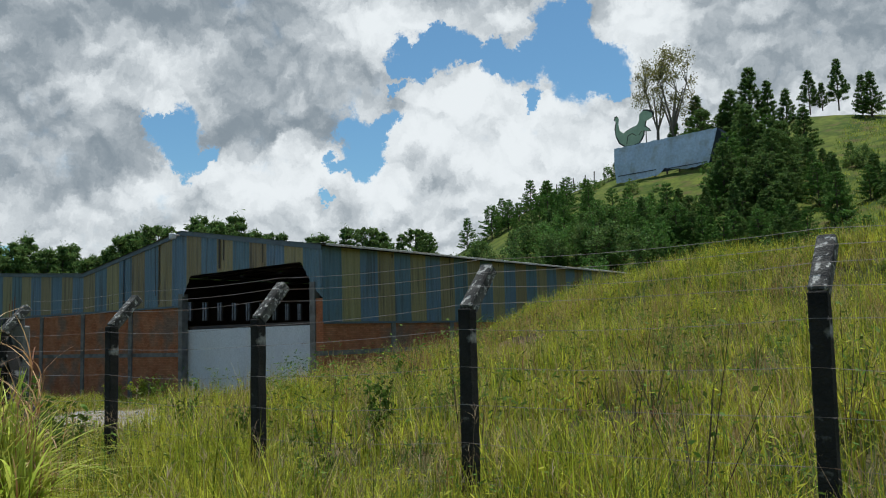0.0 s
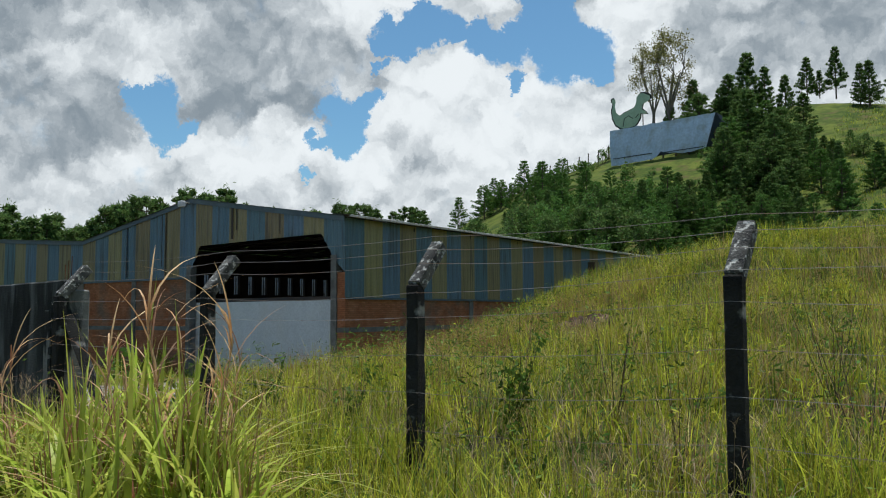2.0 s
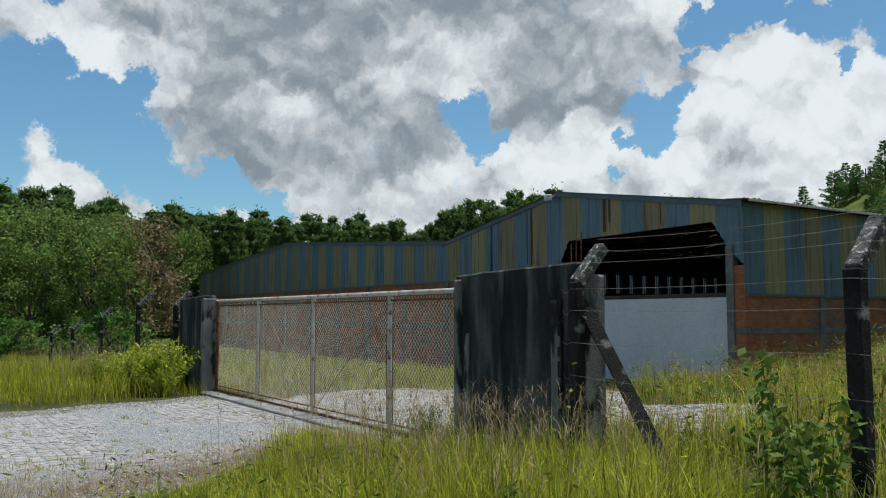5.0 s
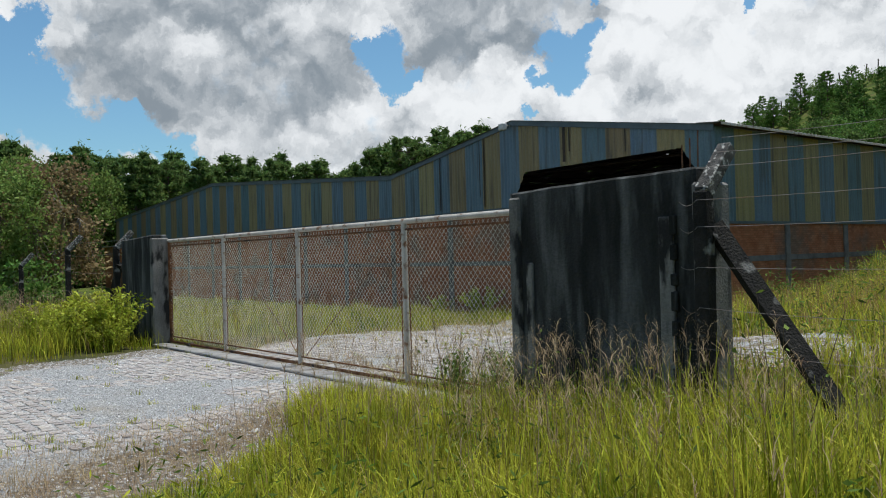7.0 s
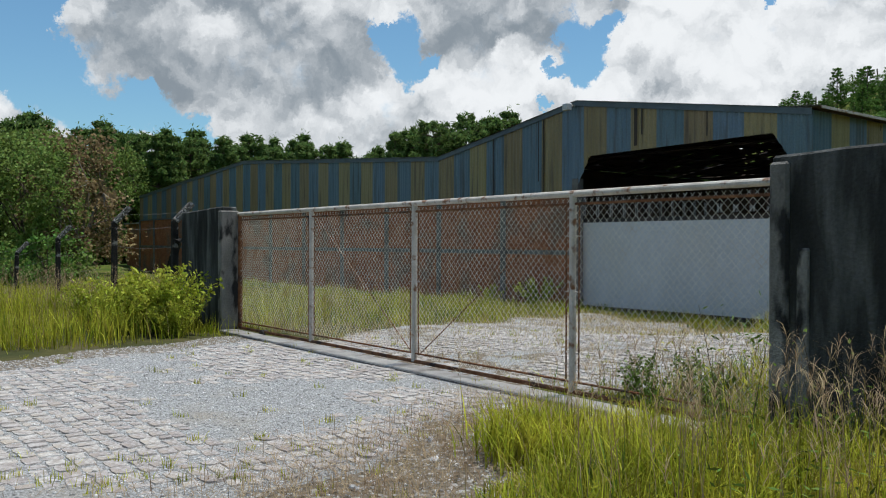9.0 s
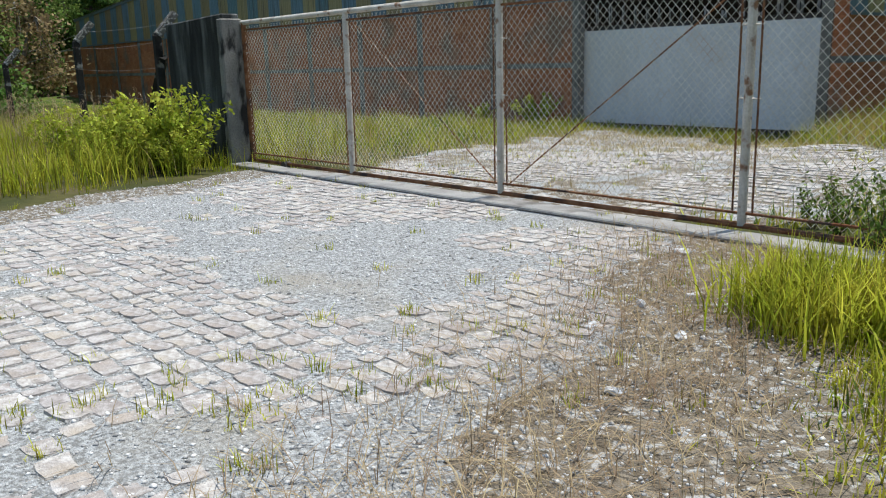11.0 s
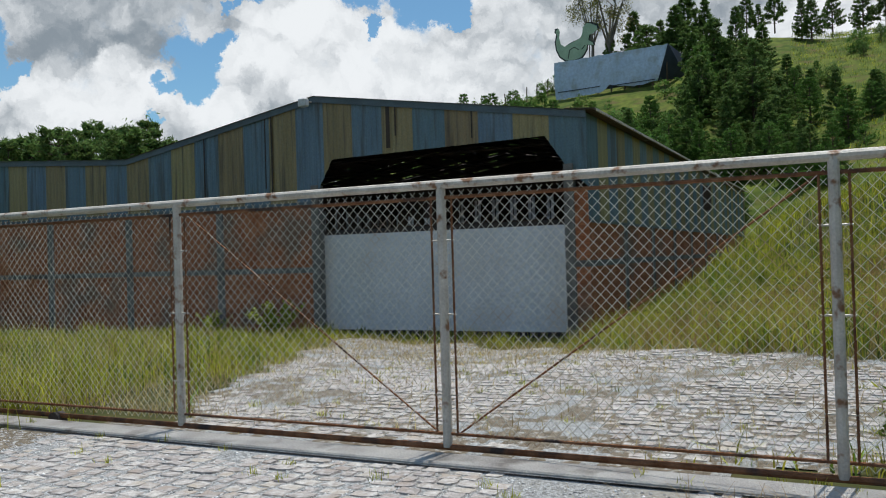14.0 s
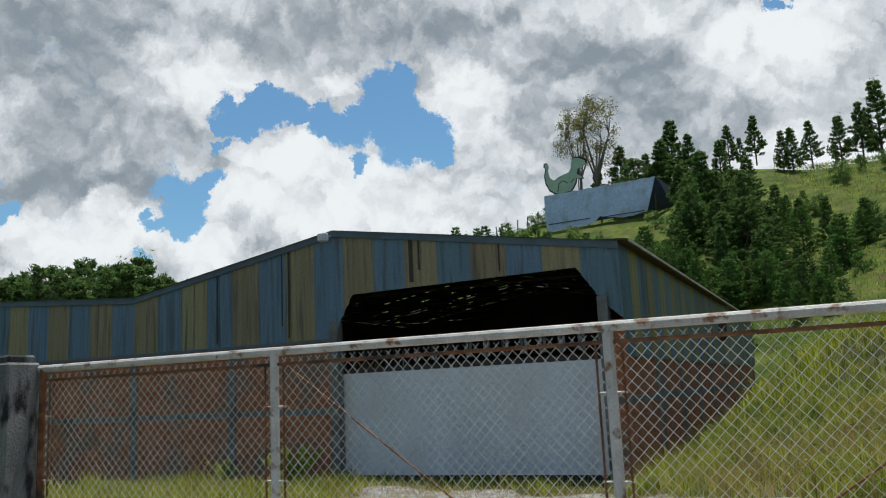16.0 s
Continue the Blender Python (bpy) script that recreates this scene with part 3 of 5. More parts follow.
for a, b in ((X_VALLEY, X_APEX), (X_APEX, X_RIGHT + 0.25)):
    bm = bmesh.new()
    ys = [FRONT_Y - 0.12] + [FRONT_Y + 0.9 + 0.62 * k for k in range(58)] + [BACK_Y]
    n = 34
    for j in range(len(ys) - 1):
        for k in range(n):
            xa, xb = a + (b - a) * k / n, a + (b - a) * (k + 1) / n
            # added unseen opening, lets skylight onto the pale wall at the back
            if 37 < j < 43:
                continue
            slit = j % 3 == 2 and rng.random() < 0.36 and j < 40
            y0 = ys[j] + (0.2 if slit else 0.0)
            bm.faces.new([bm.verts.new((x, y, roof_z(min(x, X_RIGHT)) + 0.04)) for x, y in ((xa, y0), (xb, y0), (xb, ys[j + 1]), (xa, ys[j + 1]))])
    bmesh.ops.remove_doubles(bm, verts=bm.verts, dist=0.001)
    part("roof_slope", bm, M_ROOF_OLD, warehouse, "rusted roof sheets with slits of daylight")
bm = bmesh.new()
top, low = [], []
for k in range(600):
    y = FRONT_Y - 0.1 + 0.063 * k
    dz = 0.025 * math.cos(k * math.pi / 2)
    top.append(bm.verts.new((X_RIGHT - 0.6, y, Z_EAVE + 0.13 + dz)))
    low.append(bm.verts.new((X_RIGHT + 0.3, y, Z_EAVE + 0.05 + dz)))
for k in range(599):
    bm.faces.new((low[k], low[k + 1], top[k + 1], top[k]))
part("roof_edge", bm, M_ROOF, warehouse, "rust-stained corrugated eave sheets")
# added pale strip imitates sunlight on the roof sheets' edge
part("eave_flashing", boxed(X_RIGHT + 0.3, X_RIGHT + 0.34, FRONT_Y - 0.1, BACK_Y, Z_EAVE - 0.02, Z_EAVE + 0.05), M_GALV, warehouse, "pale strip for the sunlit edge of the eave sheets")
# inside: purlins, trusses, far walls
for k in range(1, 9):
    y = FRONT_Y + 4.1 * k
    for a, b in ((X_VALLEY, X_APEX), (X_APEX, X_RIGHT)):
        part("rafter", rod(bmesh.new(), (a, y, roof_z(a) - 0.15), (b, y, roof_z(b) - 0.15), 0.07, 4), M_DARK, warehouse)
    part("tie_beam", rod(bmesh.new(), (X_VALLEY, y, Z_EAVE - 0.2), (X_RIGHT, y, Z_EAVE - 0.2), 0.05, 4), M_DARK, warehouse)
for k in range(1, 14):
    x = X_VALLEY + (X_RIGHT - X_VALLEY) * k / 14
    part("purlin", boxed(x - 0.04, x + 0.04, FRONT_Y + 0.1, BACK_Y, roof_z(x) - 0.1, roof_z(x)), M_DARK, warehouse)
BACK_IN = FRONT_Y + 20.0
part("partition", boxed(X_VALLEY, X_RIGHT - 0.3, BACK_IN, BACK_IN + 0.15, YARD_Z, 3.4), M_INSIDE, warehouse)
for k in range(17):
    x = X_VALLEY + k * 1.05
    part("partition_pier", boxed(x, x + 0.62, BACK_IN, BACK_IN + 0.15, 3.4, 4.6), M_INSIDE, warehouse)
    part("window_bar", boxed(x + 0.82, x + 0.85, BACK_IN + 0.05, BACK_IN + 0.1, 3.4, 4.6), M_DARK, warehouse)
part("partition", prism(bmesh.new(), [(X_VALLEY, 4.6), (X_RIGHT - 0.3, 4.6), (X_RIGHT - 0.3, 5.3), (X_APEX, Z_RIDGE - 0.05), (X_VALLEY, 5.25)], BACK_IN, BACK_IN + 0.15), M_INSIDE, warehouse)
# pale wall added behind the partition to make its slits look bright
part("light_well_wall", boxed(X_VALLEY, X_RIGHT - 0.3, BACK_IN + 8.5, BACK_IN + 8.7, YARD_Z, 5.3), M_KERB, warehouse)
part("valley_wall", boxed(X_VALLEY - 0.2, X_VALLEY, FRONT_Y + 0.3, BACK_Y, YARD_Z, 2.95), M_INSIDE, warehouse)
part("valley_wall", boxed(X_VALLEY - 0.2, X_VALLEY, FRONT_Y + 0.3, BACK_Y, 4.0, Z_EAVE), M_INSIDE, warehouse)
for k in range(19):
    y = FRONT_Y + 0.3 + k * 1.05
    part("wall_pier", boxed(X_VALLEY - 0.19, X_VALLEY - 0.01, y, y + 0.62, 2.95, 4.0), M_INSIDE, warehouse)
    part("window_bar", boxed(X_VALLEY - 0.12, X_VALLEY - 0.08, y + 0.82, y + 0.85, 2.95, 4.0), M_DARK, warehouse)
# second added pale wall, brightens the slits of the valley wall
part("inner_wall", boxed(-24.3, -24.1, FRONT_Y + 0.3, BACK_Y, YARD_Z, 5.4), M_KERB, warehouse)
part("back_wall", boxed(X_LEFT, X_VALLEY, BACK_Y, BACK_Y + 0.2, YARD_Z - 0.3, Z_EAVE), M_BRICK, warehouse)
part("side_wall", boxed(X_LEFT, X_LEFT + 0.2, FRONT_Y + 0.3, BACK_Y, YARD_Z - 0.3, Z_EAVE), M_BRICK, warehouse)
part("floor_slab", boxed(X_VALLEY, X_RIGHT - 0.3, FRONT_Y + 0.4, BACK_Y, YARD_Z - 0.2, YARD_Z + 0.03), M_CONCRETE, warehouse)
# white sliding panel across the opening
door_panel = thing("sliding_door", "tall white painted sheet-metal door closing the warehouse bay", "door")
part("panel", boxed(OP_L - 0.3, OP_R + 0.25, FRONT_Y + 0.32, FRONT_Y + 0.4, YARD_Z + 0.04, 2.3), M_WHITE, door_panel)
part("bottom_rail", boxed(OP_L - 0.3, OP_R + 0.25, FRONT_Y + 0.28, FRONT_Y + 0.318, YARD_Z + 0.03, YARD_Z + 0.16), M_DARK, door_panel)
part("lintel", boxed(OP_L - 0.35, OP_R + 0.35, FRONT_Y + 0.42, FRONT_Y + 0.55, 2.31, 2.45), M_DARK, warehouse)
for x, z0, wdt in ((-9.72, 4.85, 0.13), (-9.42, 5.2, 0.05), (-14.05, 3.5, 0.05), (-14.3, 3.9, 0.04), (-16.9, 3.5, 0.05), (-6.9, 4.9, 0.04)):
    part("rust_streak", boxed(x, x + wdt, FRONT_Y - 0.031, FRONT_Y - 0.025, z0, roof_z(x) - 0.15), M_DARK, warehouse, "dark rust streak down the sheet")
lamp = thing("floodlight", "small white floodlight bracketed at the gable peak", "lamp", at=(X_APEX - 0.1, FRONT_Y - 0.1, Z_RIDGE - 0.18))
part("bracket", rod(bmesh.new(), (0, 0.06, 0.05), (0, -0.25, 0), 0.03), M_GALV, lamp)
part("lamp_head", boxed(-0.2, 0.1, -0.42, -0.2, -0.16, 0.1, 0.03), M_WHITE, lamp)

# ---- sliding gate ----
gate = thing("sliding_gate", "rusty galvanised pipe sliding gate filled with chain-link mesh", "gate")
GX = [-5.13, -2.61, 0.0, 2.66, 5.3]
G_LO, G_HI = 0.06, 2.02
part("top_rail", rod(bmesh.new(), (GX[0] - 0.06, 0, G_HI), (GX[-1], 0, G_HI), 0.034, 10), M_GALV, gate, "white-flaking rusty top pipe")
part("inner_rail", rod(bmesh.new(), (GX[0], 0, G_HI - 0.1), (GX[-1], 0, G_HI - 0.1), 0.014, 6), M_RUST, gate)
part("bottom_rail", rod(bmesh.new(), (GX[0], 0, G_LO), (GX[-1], 0, G_LO), 0.024, 8), M_RUST, gate)
part("lower_rail", rod(bmesh.new(), (GX[0], 0, G_LO + 0.1), (GX[-1], 0, G_LO + 0.1), 0.012, 6), M_RUST, gate)
for x in GX:
    up = part("upright", rod(bmesh.new(), (x, 0, G_LO), (x, 0, G_HI), 0.036, 10), M_GALV if x > -5 else M_RUST, gate)
    for d in (-0.085, 0.085):
        if x + d > GX[0]:
            part("tension_bar", rod(bmesh.new(), (x + d, 0, G_LO + 0.1), (x + d, 0, G_HI - 0.1), 0.009, 5), M_RUST, up)
    for z in (0.45, 1.05, 1.6):
        part("clip", rod(bmesh.new(), (x - 0.1, 0, z), (x + 0.1, 0, z), 0.008, 5), M_GALV, up)
part("brace", rod(bmesh.new(), (GX[1] + 0.05, 0.03, G_HI - 0.08), (GX[2] - 0.06, 0.03, G_LO + 0.08), 0.0075, 6), M_RUST, gate)
part("brace", rod(bmesh.new(), (GX[2] + 0.06, 0.03, G_LO + 0.08), (GX[3] - 0.05, 0.03, G_HI - 0.08), 0.0075, 6), M_RUST, gate)
part("roller", rod(bmesh.new(), (-4.2, -0.05, 0.02), (-4.2, 0.05, 0.02), 0.075, 14), M_DARK, gate)
part("roller", rod(bmesh.new(), (3.6, -0.05, 0.02), (3.6, 0.05, 0.02), 0.075, 14), M_DARK, gate)


def chain_link(x0, x1, z0, z1, pitch=0.076, r=0.0021):
    """Crossing diagonal wires clipped to a bay."""
    V, F = [], []
    slope = 1.05

    def wire(p, q):
        d = (Vector(q) - Vector(p)).normalized()
        u = Vector((0, 1, 0))
        w = d.cross(u)
        b = len(V)
        for c in (p, q):
            for a in (0, 2.094, 4.189):
                V.append(Vector(c) + r * (math.cos(a) * u + math.sin(a) * w))
        for i in range(3):
            j = (i + 1) % 3
            F.append((b + i, b + j, b + 3 + j, b + 3 + i))

    h = z1 - z0
    for sgn, yo in ((1, -0.004), (-1, 0.004)):
        c = x0 - h / slope
        while c < x1 + h / slope:
            # x from c (foot) rising with sgn
            xa, za, xb, zb = c, z0, c + sgn * h / slope, z1
            for lim, low in ((x0, True), (x1, False)):
                for end in (0, 1):
                    x_, z_ = (xa, za) if end == 0 else (xb, zb)
                    if (low and x_ < lim) or (not low and x_ > lim):
                        zc = z0 + (lim - c) * slope * sgn
                        if end == 0:
                            xa, za = lim, zc
                        else:
                            xb, zb = lim, zc
            if z0 - 1e-6 <= za <= z1 + 1e-6 and z0 - 1e-6 <= zb <= z1 + 1e-6 and abs(zb - za) > 0.02:
                wire((xa, yo, za), (xb, yo, zb))
            c += pitch
    me = bpy.data.meshes.new("chain_link")
    me.from_pydata([tuple(v) for v in V], [], F)
    me.materials.append(M_WIRE)
    return me


for a, b in zip(GX, GX[1:]):
    ob = new("chain_link_mesh", chain_link(a + 0.04, b - 0.04, G_LO + 0.05, G_HI - 0.05))
    ob.parent = gate
kerb = thing("gate_track_kerb", "pale concrete track kerb with a dark steel rail under the gate", "kerb")
part("kerb_stone", boxed(-5.2, 7.0, -0.36, -0.07, -0.15, 0.035, 0.012), M_KERB, kerb)
# dark strip stands for the kerb's shaded front and its shadow line
part("kerb_front", boxed(-4.2, 4.6, -0.44, -0.365, -0.15, 0.012, 0.01), M_DARK, kerb)
part("rail", boxed(-5.2, 7.0, -0.04, 0.04, -0.1, -0.0, 0.004), M_DARK, kerb)


def wall_panel(name, x0, x1, y0, y1, top, lean=0.0):
    t = thing(name, "thick concrete gate wall blackened by mould and rain streaks", "gate pillar", "gate walls", at=((x0 + x1) / 2, (y0 + y1) / 2, 0))
    w, d = (x1 - x0) / 2, (y1 - y0) / 2
    bm = boxed(-w, w, -d, d, -0.4, top, 0.02)
    bmesh.ops.subdivide_edges(bm, edges=[e for e in bm.edges if e.calc_length() > 0.5], cuts=7, use_grid_fill=True)
    for v in bm.verts:
        n = noise.noise_vector(v.co * 2.1 + Vector((x0, 0, 0)))
        v.co += Vector((n.x * 0.012, n.y * 0.012, n.z * 0.022 + 0.02 * v.co.x / w))
    part("slab", bm, M_MOULD, t)
    return t, w, d


wall_r, w, d = wall_panel("gate_wall", 5.05, 7.1, -0.47, -0.18, 2.2)
part("end_pier", boxed(-w - 0.01, -w + 0.14, -d - 0.03, d + 0.03, -0.4, 2.12, 0.02), M_WORN, wall_r, "pale worn concrete end face")
part("end_pier", boxed(w - 0.02, w + 0.1, -d - 0.03, d + 0.03, -0.4, 2.1, 0.02), M_WORN, wall_r, "pale worn concrete end face")
part("streak_strip", boxed(w - 0.34, w - 0.2, -d - 0.022, -d + 0.01, -0.3, 1.85, 0.01), M_WORN, wall_r, "crumbling pale corner strip")
for k in range(9):
    part("broken_edge", boxed(w - 0.235, w - 0.17, -d - 0.027, -d + 0.01, 0.1 + 0.2 * k, 0.2 + 0.2 * k + 0.03 * (k % 3), 0.01), M_MOULD, wall_r)
part("streak_strip", boxed(-w + 0.2, -w + 0.29, -d - 0.022, -d + 0.01, -0.3, 1.5, 0.01), M_WORN, wall_r)
for k in range(3):
    part("rebar", rod(bmesh.new(), (w - 0.22 + 0.07 * k, 0.02, 2.15), (w - 0.22 + 0.075 * k, 0.02, 2.42 + 0.05 * k), 0.006, 5), M_RUST, wall_r)
wall_l, w, d = wall_panel("gate_wall", -7.1, -5.2, -0.3, -0.02, 2.12)
part("end_pier", boxed(w - 0.12, w + 0.02, -d - 0.03, d + 0.03, -0.4, 2.08, 0.02), M_WORN, wall_l, "pale worn concrete end face")

# ---- barbed-wire fence ----


def fence_post(x, y, z, lean=0.0, lab="tall blackened concrete fence post with a slanted lichen-white top"):
    t = thing("fence_post", lab, "fence post", "fence posts", at=(x, y, z))
    s, lift = 0.059, (z if x > 0 else 0.1)
    bm = boxed(-s, s, -s, s, -0.3, 2.02 - lift, 0.012)
    bmesh.ops.subdivide_edges(bm, edges=[e for e in bm.edges if e.calc_length() > 0.5], cuts=9)
    for v in bm.verts:
        n = noise.noise_vector(v.co * 6 + Vector((x, y, 0)))
        v.co += Vector((n.x, n.y, 0)) * 0.008
    part("shaft", bm, M_POST, t)
    bm = boxed(-s, s, -s, s, 0, 0.50, 0.012)
    bmesh.ops.transform(bm, verts=bm.verts, matrix=Matrix.Translation((0, 0, 2.0 - lift)) @ Matrix.Rotation(radians(-43), 4, "X"))
    part("slanted_top", bm, M_LICHEN, t, "slanted top crusted with pale lichen")
    t.rotation_euler = (0, radians(lean), 0)
    return t


POSTS = [7.22, 9.98, 12.6, 15.17, 17.85, 20.5, 23.2]
for i, x in enumerate(POSTS):
    fence_post(x, -0.56, float(ground_z(x, -0.56)), (0.3, -0.4, 0.2, 0.5, 0.8, 0, 0)[i])
LEFT_POSTS = [-7.45, -11.3, -16.5, -22.0, -27.5]
for x in LEFT_POSTS:
    fence_post(x, -0.3, float(ground_z(x, -0.3)))
strut = thing("fence_strut", "slanting blackened concrete strut bracing the end post", "fence strut", at=(8.35, -0.45, 0.2))
part("strut_bar", rod(bmesh.new(), (0, 0, 0), (-1.1, 0.0, 1.55), 0.085, 4), M_POST, strut)
strut2 = copy_thing(strut, pose(-8.5, -0.25, 0.05, 0, 0, 180))


def barbed_wire(name, pts, group):
    """One sagging strand through its posts, with barbs."""
    t = thing(name, "thin rusty barbed wire strung between the posts", "barbed wire", group)
    bm = bmesh.new()
    r = random.Random(len(pts) * 7 + int(pts[0][2] * 100))
    for a, b in zip(pts, pts[1:]):
        a, b = Vector(a), Vector(b)
        prev = a
        sag = r.uniform(0.01, 0.05)
        for k in range(1, 9):
            u = k / 8
            p = a.lerp(b, u) - Vector((0, 0, sag * 4 * u * (1 - u)))
            rod(bm, prev, p, 0.0022, 3)
            prev = p
        n = int((b - a).length / 0.16)
        for k in range(n):
            u = (k + 0.5) / n
            p = a.lerp(b, u) - Vector((0, 0, sag * 4 * u * (1 - u)))
            dx = Vector((r.uniform(-0.006, 0.006), r.uniform(-0.012, 0.012), r.uniform(-0.014, 0.014)))
            rod(bm, p - dx, p + dx, 0.0012, 3)
    part("strand", bm, M_BARB, t)
    return t


ys = -0.56 - 0.072
for z in (0.55, 0.85, 1.15, 1.45, 1.75, 1.95):
    barbed_wire("barbed_wire", [(7.0, ys + 0.1, z)] + [(x, ys, z + 0.1 * (x > 14)) for x in POSTS] + [(27, ys, z + 0.2)], "wires of the long fence")
for k, z in enumerate((2.12, 2.24, 2.36)):
    yy = -0.56 + 0.12 * (k + 1) - 0.075
    barbed_wire("barbed_wire", [(x, yy, z + 0.08) for x in POSTS] + [(27, yy, z + 0.08)], "wires of the long fence")
for z in (0.5, 1.0, 1.5, 1.9, 2.2):
    barbed_wire("barbed_wire", [(x, -0.375 + (0.25 if z > 2 else 0), z - 0.1 + float(ground_z(x, -0.3))) for x in LEFT_POSTS], "wires of the far fence")

# ---- hillside sign ----
sign = thing("billboard", "large torn blue-grey vinyl billboard on timber posts on the hillside", "billboard", at=(-26.3, 108.6, 24.0))
sign.rotation_euler = (0, 0, radians(-7.7))
n = 22
bm = bmesh.new()
rng = random.Random(3)
top = [bm.verts.new((-8.45 + 16.9 * k / n, 0.10 * math.sin(k * 1.9), 5.35 + 0.05 * math.sin(k * 2.3))) for k in range(n + 1)]
mid = [bm.verts.new((-8.45 + 16.0 * k / n, -0.12 + 0.09 * rng.uniform(-1, 1), 2.6 + rng.uniform(-0.3, 0.3))) for k in range(n + 1)]
cut = [0, 0.05, -0.05, 0.1, 0.05, 0.1, 0.15, 0.1, 0.12, 0.2, 0.2, 0.5, 1.15, 0.9, 0.75, 0.7, 0.55, 0.4, 0.5, 0.45, 0.6, 0.7, 0.75]
low = [bm.verts.new((-8.3 + 15.2 * k / n, -0.02, -0.1 + cut[k])) for k in range(n + 1)]
for a, b in ((low, mid), (mid, top)):
    for k in range(n):
        bm.faces.new((a[k], a[k + 1], b[k + 1], b[k]))
part("vinyl_face", bm, M_BOARD, sign)
part("backing", prism(bmesh.new(), [(-8.4, 0.35), (7.0, 0.7), (8.4, 5.3), (-8.4, 5.3)], 0.35, 0.45), M_NAVY, sign)
bm = bmesh.new()
bm.faces.new([bm.verts.new(p) for p in ((8.47, 0.0, 5.36), (7.0, 0.0, 0.75), (9.6, 4.2, 1.2), (9.2, 4.2, 4.4))])
part("side_sheet", bm, M_NAVY, sign)
for k in range(9):
    x = -8.0 + 2.0 * k
    z0 = float(ground_z(-26.3 + x, 108.6 - 0.13 * x)) - 24.0
    part("post", rod(bmesh.new(), (x, 0.6, z0 - 0.6), (x, 0.6, 4.9), 0.12, 6), M_BARK, sign)
for a in ((-7.9, 0.9), (0.1, 0.75)):
    part("torn_seam", boxed(a[0], a[0] + 6.5, -0.16, -0.14, a[1], a[1] + 0.12), M_NAVY, sign)
SAUR = [(0.03, 0.98), (0.10, 0.99), (0.12, 0.90), (0.10, 0.75), (0.13, 0.55), (0.22, 0.45), (0.33, 0.50), (0.45, 0.55), (0.58, 0.60), (0.64, 0.72), (0.66, 0.92), (0.74, 1.0), (0.84, 0.98),
        (0.97, 0.88), (0.99, 0.78), (0.90, 0.70), (0.80, 0.66), (0.77, 0.52), (0.86, 0.44), (0.90, 0.36), (0.82, 0.37), (0.74, 0.40), (0.73, 0.28), (0.66, 0.14), (0.60, 0.06), (0.45, 0.03), (0.25, 0.05),
        (0.12, 0.18), (0.04, 0.40), (0.02, 0.62), (0.06, 0.82), (0.02, 0.88)]
saur = thing("dinosaur_cutout", "flat pale green dinosaur cut-out with a dark outline on the billboard", "sign figure", at=(-34.6, 109.9, 29.2))
saur.rotation_euler = (0, 0, radians(-7.7))
part("figure", prism(bmesh.new(), [(0.15 + 6.7 * a, 0.05 + 5.0 * b) for a, b in SAUR], -0.06, 0.0), M_GREEN_SIGN, saur)
cx, cz = 0.48, 0.48
part("outline", prism(bmesh.new(), [(0.15 + 6.7 * (cx + (a - cx) * 1.045 + (0.012 if a > cx else -0.012)), 0.05 + 5.0 * (cz + (b - cz) * 1.05 + (0.012 if b > cz else -0.012))) for a, b in SAUR], 0.02, 0.08), M_OUTLINE, saur)
for a, b, c, d in ((0.30, 0.10, 0.34, 0.34), (0.34, 0.34, 0.45, 0.40), (0.45, 0.40, 0.55, 0.30), (0.62, 0.30, 0.70, 0.40)):
    part("outline_stroke", rod(bmesh.new(), (0.15 + 6.7 * a, -0.07, 5 * b), (0.15 + 6.7 * c, -0.07, 5 * d), 0.06, 4), M_OUTLINE, saur)
part("prop", rod(bmesh.new(), (5.4, 0.2, -0.5), (5.4, 0.2, 2.4), 0.08, 5), M_BARK, saur)

# ---- trees ----
LEAF_RNG = np.random.default_rng(11)


def leaf_quads(centres, spread, size, stretch, flat=0.0):
    """Small leaf quads scattered round centres (n, 3); spread is per centre."""
    g = LEAF_RNG
    n = len(centres)
    c = centres + g.normal(0, 1, (n, 3)) * np.asarray(spread)[:, None]
    u = g.normal(0, 1, (n, 3))
    u[:, 2] *= 1 - flat
    u /= np.linalg.norm(u, axis=1, keepdims=True)
    w = np.cross(u, g.normal(0, 1, (n, 3)))
    w /= np.linalg.norm(w, axis=1, keepdims=True) + 1e-9
    s = size * g.uniform(0.6, 1.4, (n, 1))
    a, b = u * s * stretch, w * s
    v = np.stack([c - a, c - 0.2 * a + b, c + a, c - 0.2 * a - b], 1).reshape(-1, 3)
    return v, np.arange(4 * n).reshape(n, 4)


def raw_mesh(name, v, f, material):
    ob = soup(name, v, f, material)
    return ob


def limb_mesh(segments, material, name, parent):
    bm = bmesh.new()
    for a, b, r0, r1 in segments:
        rod(bm, a, b, r0, 5, r1)
    return part(name, bm, material, parent)


